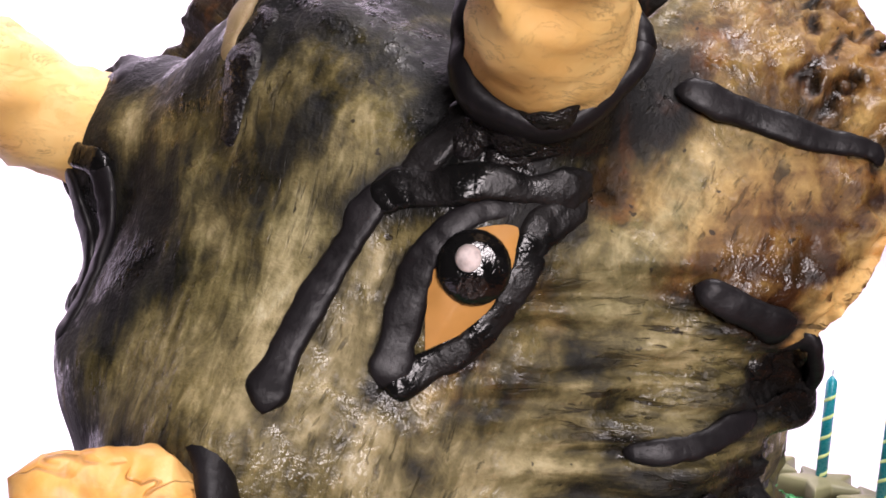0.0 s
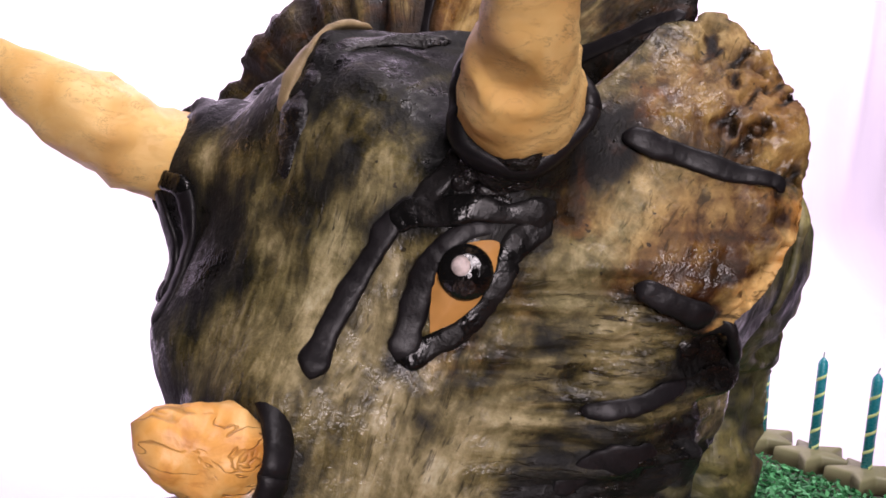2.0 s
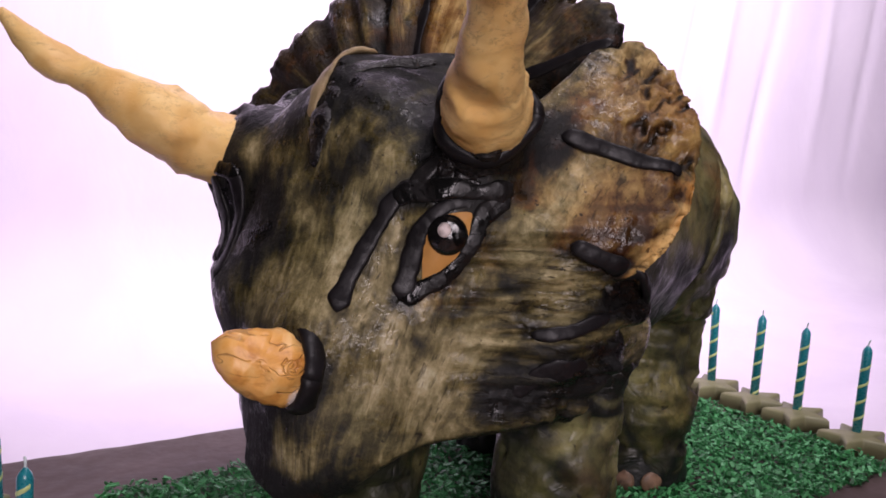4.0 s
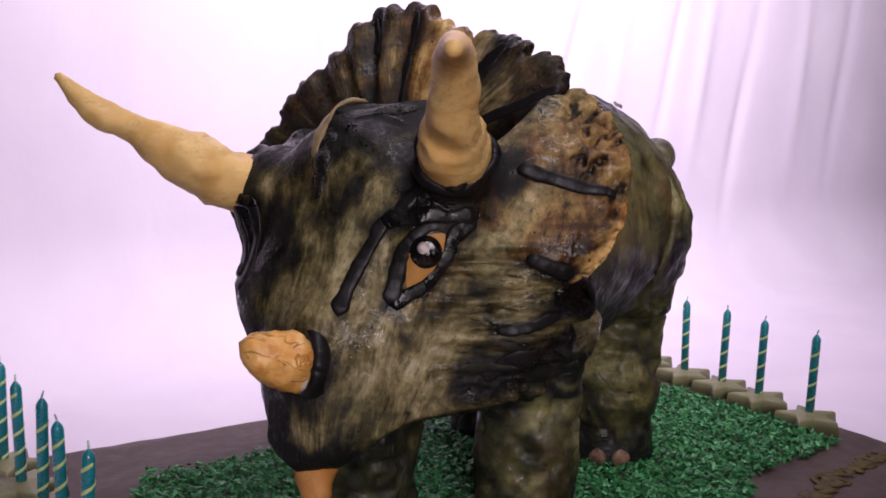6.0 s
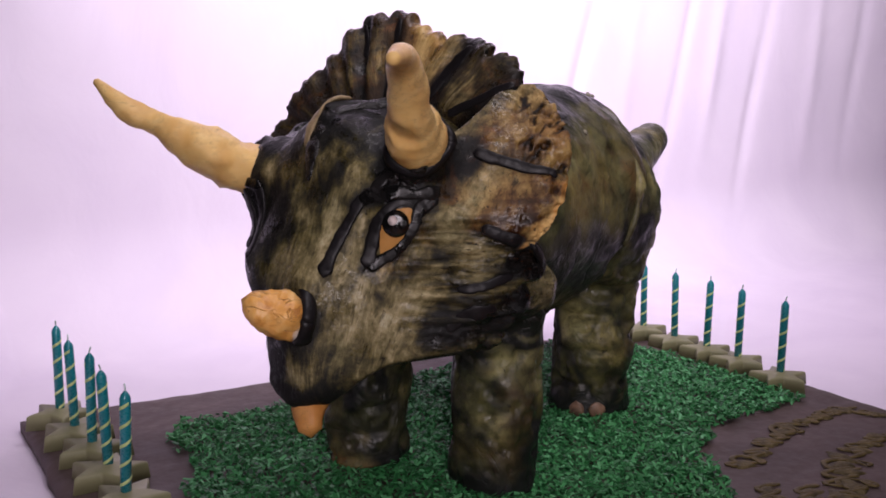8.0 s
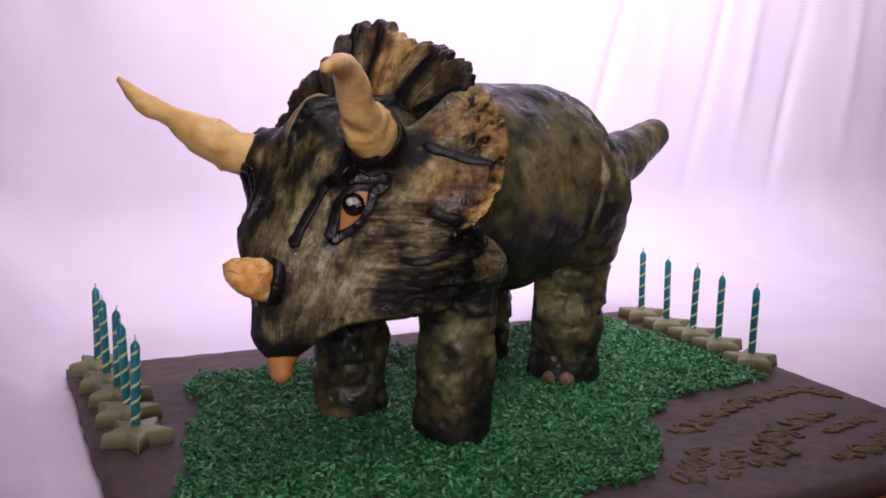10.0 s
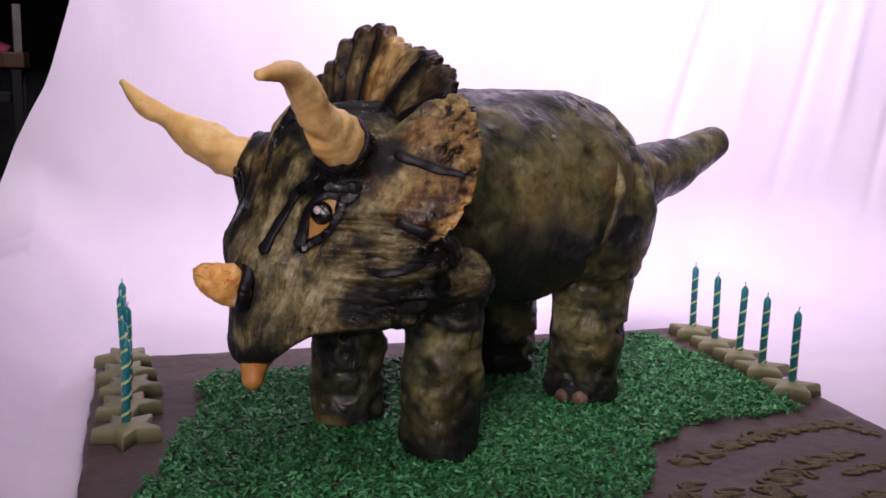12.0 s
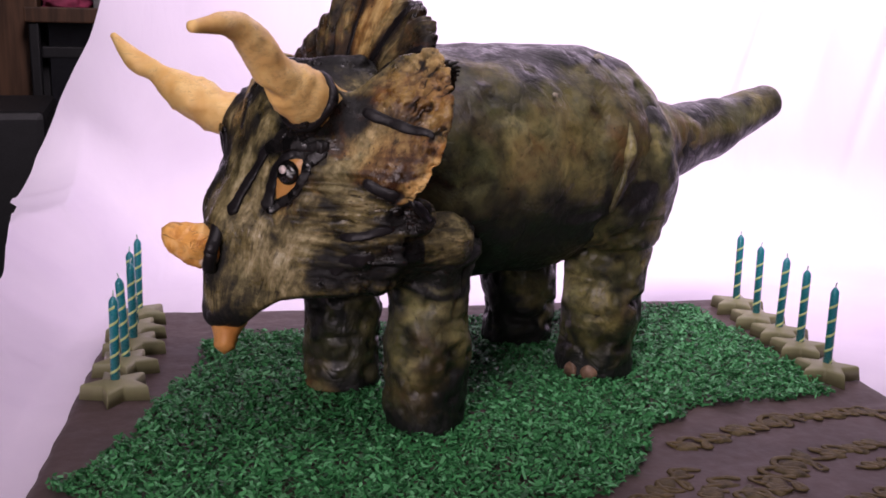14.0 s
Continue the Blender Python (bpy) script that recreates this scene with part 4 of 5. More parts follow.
def head_paint(v, nrm):
    a, z = v[:, 0], v[:, 2]
    w = warped(v, 0.006)
    black = 0.14 + 0.22 * cloud(w, 26) + 0.16 * cloud(w + 2, 64)
    for c, r, amount in (((-0.066, -0.06, 0.20), (0.036, 0.06, 0.040), 0.95), ((0.057, -0.060, 0.203), (0.025, 0.03, 0.013), 1.15), ((0.048, -0.06, 0.224), (0.012, 0.03, 0.018), 0.8),
                         ((0.026, -0.106, 0.128), (0.024, 0.02, 0.024), 0.9), ((-0.05, -0.08, 0.13), (0.045, 0.05, 0.06), 0.8), ((0.104, 0.000, 0.1562), (0.014, 0.014, 0.008), 1.2),
                         ((0.025, -0.1, 0.083), (0.035, 0.03, 0.009), 1.0), ((0.090, -0.02, 0.122), (0.022, 0.03, 0.008), 0.8), ((0.090, -0.025, 0.136), (0.028, 0.04, 0.005), 0.40), ((0.010, -0.04, 0.239), (0.06, 0.06, 0.008), 0.8),
                         ((0.002, -0.08, 0.214), (0.007, 0.03, 0.022), 0.8), ((0.012, -0.1, 0.105), (0.008, 0.03, 0.02), 0.6), ((0.075, -0.04, 0.214), (0.014, 0.03, 0.012), 0.8),
                         ((0.024, -0.06, 0.224), (0.032, 0.04, 0.018), 0.62), ((0.026, -0.07, 0.205), (0.010, 0.03, 0.014), 0.45)):
        black = np.maximum(black, amount * blob(w, c, r))
    streaky = warped(v * np.array([1, 1, 0.35]), 0.004)
    # Far-side streaks are paint; the low snout's black also paints in its shade.
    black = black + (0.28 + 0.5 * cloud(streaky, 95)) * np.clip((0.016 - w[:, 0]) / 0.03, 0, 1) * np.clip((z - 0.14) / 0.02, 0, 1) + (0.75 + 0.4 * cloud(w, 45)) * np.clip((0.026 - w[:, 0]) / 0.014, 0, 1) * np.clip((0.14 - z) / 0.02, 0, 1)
    pale = np.maximum(0.75 * blob(w, (0.050, -0.085, 0.122), (0.040, 0.05, 0.030)), 1.15 * dabs(w, PALE_DABS, 1.35)) + 0.7 * blob(w, (0.036, -0.085, 0.160), (0.013, 0.04, 0.026)) + 0.25 * cloud(w, 34)
    pale = np.maximum(pale, 0.55 * dabs(w, OLIVE_DABS, 1.4))
    pale = np.maximum(pale, 0.65 * blob(w, (0.080, -0.042, 0.168), (0.026, 0.04, 0.024)) + 0.3 * cloud(w + 6, 70))
    black = black - 0.10 * (w[:, 0] > 0.03) - 0.30 * np.clip(pale, 0, 1) - 0.25 * dabs(w, OLIVE_DABS, 1.5)
    black = np.maximum(black, 0.55 * dabs(warped(v, 0.010), BLACK_DABS, 1.15))
    lid_gap = np.maximum(blob(w, (0.0435, -0.078, 0.171), (0.011, 0.04, 0.026)), blob(w, (0.030, -0.082, 0.172), (0.009, 0.04, 0.022)))
    pale, black = np.maximum(pale, 0.9 * lid_gap), black - 0.45 * lid_gap
    # Downward faces blackened: the shade below snout and jaw, put into colour.
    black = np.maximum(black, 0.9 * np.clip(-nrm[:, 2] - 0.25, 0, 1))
    for spots, reach, amount in ((BROW, 0.006, 0.25), (BROW_ROLL, 0.008, 0.7), (LID_HIGH, 0.0065, 0.40), (LID_LOW, 0.0055, 0.55), (RIDGE, 0.005, 0.3), (BAR, 0.006, 0.6), (BAR_LOW, 0.005, 0.4), (JAW, 0.012, 0.75), (FOLD, 0.010, 1.0)):
        black = np.maximum(black, amount * smear(warped(v, 0.0018), spots, reach))
    warm = np.maximum(blob(w, (0.106, 0.005, 0.225), (0.040, 0.05, 0.030)), 0.95 * blob(w, (0.103, -0.006, 0.190), (0.022, 0.034, 0.024)))
    warm = np.maximum(warm, 0.55 * dabs(w, ((0.060, -0.064, 0.160, 0.008), (0.072, -0.050, 0.172, 0.008), (0.081, -0.033, 0.198, 0.008)), 1.2))
    warm = np.maximum(warm, 0.6 * blob(w, (-0.115, 0.01, 0.215), (0.045, 0.04, 0.055)))
    low = np.clip((0.206 - z) / 0.008, 0, 1)
    crisp = warped(v, 0.0036)
    crust = np.clip((np.abs(crisp[:, 0]) - np.interp(z, WIDE_Z, WIDE_A) + 0.0082) / 0.0020, 0, 1) * np.clip((z - 0.160) / 0.006, 0, 1)
    edge = rim_zone(w) * (1 - low) + crust * low
    cream = edge * (0.24 + 0.76 * low) * np.clip(0.80 + 0.7 * cloud(w, 75), 0, 1) + 0.08 * blob(w, (0.102, 0.002, 0.230), (0.022, 0.04, 0.020)) + 0.14 * blob(w, (0.092, -0.015, 0.194), (0.018, 0.03, 0.014))
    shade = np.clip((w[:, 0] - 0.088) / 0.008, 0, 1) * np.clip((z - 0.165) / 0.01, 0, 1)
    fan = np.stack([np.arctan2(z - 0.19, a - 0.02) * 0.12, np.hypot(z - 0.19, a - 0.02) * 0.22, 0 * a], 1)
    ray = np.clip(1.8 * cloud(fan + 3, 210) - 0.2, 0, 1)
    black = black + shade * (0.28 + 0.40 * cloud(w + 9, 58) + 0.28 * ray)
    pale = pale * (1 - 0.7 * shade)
    inset = np.interp(z, WIDE_Z, WIDE_A) - np.abs(w[:, 0])
    burnt = np.exp(-((inset - 0.0145) / 0.006) ** 2) * low * np.clip((z - 0.165) / 0.008, 0, 1)
    warm = warm + 0.6 * burnt
    black = black + 0.38 * burnt - 0.28 * warm - 0.6 * cream
    # Cheek hollow: brown paint, plus black that stands for its deep shade.
    hollow = np.clip(1.6 * blob(w, (0.104, 0.000, 0.1562), (0.016, 0.015, 0.0082)), 0, 1)
    black = np.maximum(black, 1.1 * hollow)
    cut = cut_marks(warped(v, 0.0012))
    black = np.maximum(black, 0.95 * cut)
    brown = 0.55 * hollow * (cloud(w + 4, 60) > -0.1)
    return np.stack([black, np.maximum(warm * (1 - hollow), brown), pale * (1 - hollow), cream * (1 - hollow) * (1 - cut)], 1)


def head_carve(v, nrm):
    edge = rim_zone(v)
    pits = np.clip(cloud(v, 210) - 0.25, 0, 1) * 0.0065 + np.clip(cloud(v + 7, 330) - 0.3, 0, 1) * 0.004
    wrinkle = np.exp(-(np.linalg.norm((v - np.array([0.084, -0.04, 0.160])) / np.array([0.03, 0.03, 0.024]), axis=1)) ** 2)
    wrinkle = np.maximum(wrinkle, np.exp(-(np.linalg.norm((v - np.array([0.090, -0.015, 0.132])) / np.array([0.035, 0.04, 0.016]), axis=1)) ** 2))
    grooves = cloud(v * np.array([0.5, 0.5, 2.4]), 120) * 0.0022 - 0.0034 * np.clip(cloud(v * np.array([0.35, 0.35, 2.2]) + 5, 170) - 0.25, 0, 1)
    notch = 0.0018 * cloud(v * np.array([0.4, 0.4, 1.0]), 130) * (np.abs(v[:, 0]) > 0.07) * np.clip((0.238 - v[:, 2]) / 0.008, 0, 1)
    hollow = 0.0065 * np.clip(1.5 * blob(v, (0.104, -0.001, 0.1562), (0.014, 0.013, 0.007)), 0, 1)
    rubble = blob(v, (0.088, -0.022, 0.1125), (0.016, 0.03, 0.0075)) * (0.0030 * np.clip(cloud(v, 230), -0.3, 1) + 0.0016 * cloud(v + 2, 400))
    return rubble + edge * (0.0024 * cloud(v, 95) + 0.0012 * cloud(v + 3, 190) + notch - pits) + 1.9 * wrinkle * grooves - hollow - 0.0020 * cut_marks(v)


def head_lay(v):
    w = warped(v, 0.006)
    return np.clip((w[:, 0] - 0.066) / 0.010, 0, 1) * np.clip((0.182 - w[:, 2]) / 0.012, 0, 1)


def strokes_from(a0, z0):
    """Brush strokes that fan out from a spot low on the face: across, depth and along."""
    def flow(v):
        a, z = v[:, 0] - a0, v[:, 2] - z0
        return np.stack([np.arctan2(a, z) * 0.15, v[:, 1], np.hypot(a, z)], 1)
    return flow


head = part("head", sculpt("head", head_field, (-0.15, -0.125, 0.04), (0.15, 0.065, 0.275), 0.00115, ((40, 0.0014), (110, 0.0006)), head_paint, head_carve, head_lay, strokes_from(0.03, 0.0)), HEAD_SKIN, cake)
head.matrix_local = HEAD_TURN


GROOVES = (36, 62, 96.5, 110, 121.5, 131.5, 142, 153, 163)
RIM_DEG, RIM_R = dense([(0, 0.096), (20, 0.105), (36, 0.1065), (41.5, 0.1095), (48.5, 0.1075), (51.5, 0.1000), (56, 0.1030), (61, 0.1010), (68, 0.0985), (72.5, 0.0955), (75.5, 0.0900), (80, 0.0940), (86, 0.0960), (91, 0.0997),
                        (94.4, 0.1060), (99, 0.1085), (101.5, 0.1060), (106.5, 0.1112), (111.5, 0.1120), (113.2, 0.1065), (117, 0.1092), (121, 0.1056), (123, 0.1005), (128, 0.1022), (133, 0.1010), (140.5, 0.1015),
                        (149, 0.1020), (157.5, 0.1030), (164, 0.1115), (172, 0.120), (180, 0.120)], 6)


def rim(theta):
    """Radius of the upper frill's outline at an angle from the near side."""
    deg = np.degrees(theta)
    return np.interp(deg, RIM_DEG, RIM_R) + 0.0012 * np.sin(deg * 0.9 + 2 * np.sin(deg * 0.13)) + 0.0007 * np.sin(deg * 2.1)


def groove_depth(theta, narrow=1.0):
    """1 in the grooves of the fan, 0 on its lobes."""
    deg = np.degrees(theta)
    out = np.zeros_like(deg)
    for g, wide, deep in zip(GROOVES, (4.5, 5.0, 3.4, 3.0, 3.6, 4.2, 4.0, 4.0, 4.0), (1, 1, 1, 1, 0.35, 0.65, 0.4, 0.6, 0.4)):
        out = np.maximum(out, deep * np.exp(-((deg - g) / (wide * narrow)) ** 2))
    return out


def frill_field(a, b, z):
    theta = np.arctan2(z - 0.19, a + 0.01)
    r = np.sqrt((a + 0.01) ** 2 + (z - 0.19) ** 2)
    wave = (0.0042 * (1 - groove_depth(theta)) + 0.0012 * np.sin(np.degrees(theta) * 0.55)) * np.clip((r - 0.045) / 0.03, 0, 1)
    far = np.clip(-a / 0.03, 0, 1)
    face = 0.005 + 0.42 * np.clip(z - 0.24, 0, 1) + np.where(a > 0, 1.0 * a ** 2, -0.013 * far + 0.04 * a * np.clip(-a / 0.06, 0, 1)) - wave
    d = smax((face - b) * 0.9, (b - face - 0.010 - 0.5 * wave) * 0.9, 0.005)
    d = smax(d, (r - rim(np.clip(theta, 0, math.pi))) * 0.9, 0.005)
    d = smax(d, 0.5736 * (a + 0.01) - 0.8192 * (z - 0.19) - 0.002, 0.004)
    for r0, wide in ((0.069, 0.0011), (0.0745, 0.0013), (0.0800, 0.0012)):
        hole_a, hole_z = -0.01 + r0 * math.cos(1.9), 0.19 + r0 * math.sin(1.9)
        d = np.maximum(d, wide - np.hypot(a - hole_a, (z - hole_z) * 0.55))
    return smax(d, np.where(a < 0, 0.178, 0.20) - z, 0.004)


def frill_paint(v, nrm):
    w = warped(v, 0.004)
    theta = np.arctan2(w[:, 2] - 0.19, w[:, 0] + 0.01)
    r = np.sqrt((w[:, 0] + 0.01) ** 2 + (w[:, 2] - 0.19) ** 2)
    groove = groove_depth(theta, 1.15)
    brim = np.clip((r - rim(np.clip(theta, 0, math.pi)) + 0.010) / 0.008, 0, 1)
    # Blacker in the grooves, at the foot, brim and far side.
    black = 0.13 + 0.85 * groove + 0.85 * np.clip((0.066 - r) / 0.02, 0, 1) + 0.24 * cloud(w, 40) + 0.20 * np.clip(-w[:, 0] / 0.06, 0, 1) + 0.30 * brim * (0.6 + cloud(w, 120))
    lobe = np.exp(-((np.degrees(theta) - 84) / 12) ** 2)
    # Faces turned to the back are blacker, the middle lobe less so.
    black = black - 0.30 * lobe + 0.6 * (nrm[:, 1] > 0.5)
    return np.stack([black, 0.42 + 0.5 * lobe + 0.4 * cloud(w, 50), 0.40 + 0.5 * cloud(w + 4, 60), (0.04 + 0.25 * lobe) * (1 - groove)], 1)


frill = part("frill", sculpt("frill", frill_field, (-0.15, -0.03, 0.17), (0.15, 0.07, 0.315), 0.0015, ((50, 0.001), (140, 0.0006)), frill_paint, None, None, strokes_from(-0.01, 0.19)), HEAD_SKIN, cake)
frill.matrix_local = HEAD_TURN


def horn(points, radii, material, label, seed, lump=0.08, creases=()):
    line = smooth_line([(*p, r) for p, r in zip(points, radii)], 10)
    v, f = tube(line[:, :3], line[:, 3], 24, 1.0, (0.2, 0.4, 0.9), lump, seed)
    v = np.array(v, float)
    for at, side, deep in creases:
        gap = np.linalg.norm(v - line[int(at * (len(line) - 1)), :3] - np.array(side) * 0.014, axis=1)
        v -= np.array(side) * (deep * np.exp(-(gap / 0.008) ** 4))[:, None]
    ob = part("horn", mesh_from("horn", v, f), material, cake, label)
    ob.matrix_local = HEAD_TURN
    return ob


horn([(0.056, -0.036, 0.212), (0.070, -0.058, 0.2245), (0.0785, -0.069, 0.2318), (0.0875, -0.0795, 0.2388), (0.0995, -0.0935, 0.2548), (0.1125, -0.108, 0.2645), (0.132, -0.132, 0.2633)],
     [0.0158, 0.0160, 0.0140, 0.0113, 0.0098, 0.0068, 0.0030], HORN, "cream ochre brow horn with a bent tip", 1, 0.08, ((0.36, (0.3, -0.8, -0.4), 0.0042), (0.62, (-0.6, -0.6, 0.4), 0.0020)))
horn([(-0.055, -0.048, 0.197), (-0.067, -0.076, 0.2020), (-0.077, -0.096, 0.2142), (-0.095, -0.114, 0.2280), (-0.1075, -0.126, 0.2355), (-0.1200, -0.139, 0.2525)],
     [0.0160, 0.0150, 0.0142, 0.0074, 0.0077, 0.0022], HORN, "cream ochre brow horn with a bent tip", 2, 0.12, ((0.30, (0.3, -0.5, 0.7), 0.0024), (0.6, (0.2, -0.6, 0.7), 0.0022)))
horn([(0.027, -0.099, 0.127), (0.024, -0.111, 0.1292), (0.0205, -0.120, 0.1334), (0.0172, -0.1262, 0.1370), (0.0155, -0.1290, 0.1386)],
     [0.0096, 0.0135, 0.0110, 0.0080, 0.0056], NOSE_HORN, "blunt orange nose horn with brown cracks", 3, 0.15)

v, f = tube(smooth_line([(0.021, -0.091, 0.084), (0.023, -0.095, 0.073), (0.0275, -0.0975, 0.0630)], 6), np.linspace(0.0142, 0.0072, 13), 16, 0.85, (0, 1, 0.2), 0.08, 5)
beak = part("beak", mesh_from("beak", v, f), BEAK_SKIN, head, "orange beak tip under the snout")

# rolled black icing on the head


def outward(p):
    return normals_of(head_field, np.asarray(p, float))


def roll(name, spots, radii, label, material=None, squash=0.42, mirror=False, lift=0.05, onto=None, seed=0, lump=0.22):
    """A roll of icing laid on the head through the given (a, z) spots."""
    line = smooth_line(spots, 9)
    sign = -1 if mirror else 1
    depth = onto or face_depth
    pts = line if line.shape[1] == 3 else np.array([(sign * a, depth(sign * a, z), z) for a, z in line])
    pts[:, 1] = np.convolve(np.r_[pts[0, 1], pts[:, 1], pts[-1, 1]], np.ones(3) / 3, "valid")
    r = np.interp(np.linspace(0, 1, len(pts)), np.linspace(0, 1, len(radii)), radii)
    run = np.r_[0, np.cumsum(np.linalg.norm(np.diff(pts, axis=0), axis=1))]
    end = np.clip(np.minimum(run, run[-1] - run) / (1.1 * r), 0, 1)
    r = r * np.sqrt(np.clip(1 - (1 - end) ** 2, 0.10, 1))
    r = r * (1 + 0.22 * cloud(pts + seed * 0.7, 75) + 0.10 * cloud(pts - seed * 0.4, 170))
    pts = pts + 0.0007 * np.stack([cloud(pts + 5 + seed, 90), 0 * r, cloud(pts + 9 + seed, 90)], 1)
    up = outward(pts) if onto is None else np.tile([0.0, -1.0, 0.15], (len(pts), 1))
    v, f = tube(pts + up * (r * lift)[:, None], r, 20, squash, up, lump, seed, 0.72)
    return part(name, mesh_from(name, v, f), material or BLACK_ICING, head, label)


def fan_depth(a, z):
    b = np.linspace(-0.03, 0.06, 181)
    f = frill_field(np.full_like(b, a), b, np.full_like(b, z))
    hit = np.nonzero(f < 0)[0]
    return b[hit[0]] if len(hit) else 0.02


for far in (False, True):
    roll("brow_strip", BROW, (0.0052, 0.0027, 0.0029, 0.0034, 0.0032), "black fondant brow roll", mirror=far, seed=1)
    roll("brow_strip", BROW_ROLL, (0.0030, 0.0040, 0.0034, 0.0038, 0.0038, 0.0056, 0.0042), "glossy black fondant roll over the eye", GLOSS_BLACK, mirror=far, seed=2)
    roll("eyelid", LID_HIGH, (0.0038, 0.0038, 0.0036, 0.0030, 0.0021, 0.0018, 0.0022), "matt black upper eyelid", BLACK_ICING, mirror=far, seed=3, squash=0.36)
    roll("eyelid", LID_LOW, (0.0040, 0.0032, 0.0033, 0.0035, 0.0038, 0.0034), "glossy black lower eyelid", GLOSS_BLACK, mirror=far, seed=4, squash=0.42)

# the eye: an orange almond, a black pupil and its white dot
ALMOND = [(0.0545, 0.1620), (0.0540, 0.1723), (0.0546, 0.1790), (0.0586, 0.1850), (0.0645, 0.1868), (0.0655, 0.1825), (0.0648, 0.1748), (0.0605, 0.1668)]


def eye(far):
    sign = -1 if far else 1
    ring = smooth_line(ALMOND + ALMOND[:1], 5)[:-1]
    mid = ring.mean(0)
    verts, faces, n = [], [], len(ring)
    for k, t in enumerate((1.0, 0.75, 0.5, 0.25)):
        for a, z in mid + (ring - mid) * t:
            verts.append((sign * a, face_depth(sign * a, z), z))
    verts.append((sign * mid[0], face_depth(sign * mid[0], mid[1]), mid[1]))
    verts = np.array(verts)
    swell = np.r_[np.repeat([0.0, 0.0008, 0.0013, 0.0016], n), 0.0017]
    verts = verts + outward(verts) * (swell + 0.0008)[:, None]
    for k in range(3):
        faces += [(k * n + i, k * n + (i + 1) % n, (k + 1) * n + (i + 1) % n, (k + 1) * n + i) for i in range(n)]
    faces += [(3 * n + i, 3 * n + (i + 1) % n, 4 * n) for i in range(n)]
    part("eyeball", mesh_from("eyeball", verts, faces), EYE_ORANGE, head, "orange almond-shaped eye")
    for name, (a, z), size, material, lift, label in (("pupil", (0.0603, 0.1785), (0.0073, 0.0075, 0.0036), PUPIL, 0.0018, "glossy black domed pupil"),
                                                      ("eye_dot", (0.0594, 0.1804), (0.0025, 0.0027, 0.0011), GLINT, 0.0050, "white painted dot on the pupil")):
        p = np.array([[sign * a, face_depth(sign * a, z), z]])
        nrm = outward(p)[0]
        turn = Vector(nrm).to_track_quat("Z", "Y").to_matrix().to_4x4()
        m = Matrix.Translation(p[0] + nrm * lift) @ turn @ Matrix.Diagonal((*size, 1))
        bm = bmesh.new()
        bmesh.ops.create_uvsphere(bm, u_segments=24, v_segments=14, radius=1.0, matrix=m)
        for vert in bm.verts:
            vert.co += Vector(nrm) * 0.0006 * noise.noise(vert.co * 300)
        part(name, bm, material, head, label)


eye(False)
roll("frill_strip", RIDGE, (0.0036, 0.0036, 0.0032, 0.0030, 0.0031, 0.0024), "black fondant roll across the frill", seed=5, lift=0.35)
roll("frill_strip", RIDGE, (0.0036, 0.0036, 0.0032, 0.0030, 0.0024), "black fondant roll across the frill", mirror=True, seed=6, lift=0.35)
roll("cheek_strip", [(0.0897, -0.0277, 0.1758), (0.0962, -0.0213, 0.1728), (0.1014, -0.0135, 0.1686), (0.1042, -0.0020, 0.1632), (0.1035, 0.0060, 0.1560), (0.0985, 0.0120, 0.1470)], (0.0032, 0.0034, 0.0036, 0.0034, 0.0030, 0.0020), "thick black fondant roll on the cheek", seed=7, lift=0.3, squash=0.55)
roll("cheek_strip", [(0.0835, -0.0405, 0.1432), (0.0903, -0.0336, 0.1439), (0.0960, -0.0245, 0.1455), (0.0990, -0.0113, 0.1490)], (0.0024, 0.0027, 0.0029, 0.0028), "black fondant roll along the jaw", squash=0.5, lift=0.1, seed=8)
roll("jaw_strip", JAW, (0.0020, 0.0044, 0.0048, 0.0030), "flattened black fondant along the jaw", squash=0.20, lift=-0.10, seed=9, lump=0.45)
roll("horn_fold", FOLD, (0.0030, 0.0046, 0.0054, 0.0052, 0.0034), "wet black fold under the brow horn", WET_BLACK, squash=0.62, seed=10)
roll("horn_fold", [(0.0590, 0.1992), (0.0644, 0.2016), (0.0696, 0.2035), (0.0735, 0.2067)], (0.0022, 0.0032, 0.0032, 0.0020), "wet black fold under the brow horn", WET_BLACK, squash=0.45, seed=11, lump=0.4)
roll("horn_fold", [(0.0455, 0.1945), (0.0490, 0.1995), (0.0515, 0.2050), (0.0520, 0.2110)], (0.0020, 0.0028, 0.0032, 0.0024), "twisted black strip from the brow up to the horn", GLOSS_BLACK, squash=0.5, seed=14, lump=0.4)
roll("crest_roll", [(0.001, -0.042, 0.2432), (-0.0035, -0.050, 0.2425), (-0.0062, -0.057, 0.2385), (-0.0070, -0.064, 0.2310), (-0.0055, -0.070, 0.2215), (-0.003, -0.073, 0.2130)], (0.0020, 0.0028, 0.0030, 0.0026, 0.0022, 0.0014), "pale ochre ridge on the forehead", CREST, seed=12, lump=0.4, lift=0.35)
roll("crest_roll", [(0.022, -0.030, 0.2400), (0.010, -0.045, 0.2395), (0.002, -0.059, 0.2345), (0.001, -0.067, 0.2250), (0.003, -0.073, 0.2120), (0.005, -0.078, 0.1980)], (0.0016, 0.0024, 0.0036, 0.0050, 0.0048, 0.0024), "wet black fold on the forehead", WET_BLACK, squash=0.42, seed=13, lump=0.45, lift=0.12)


def fan_spots(*polar):
    """Places on the fan from (degrees, radius) about its middle."""
    return [(-0.01 + r * math.cos(radians(d)), 0.19 + r * math.sin(radians(d))) for d, r in polar]


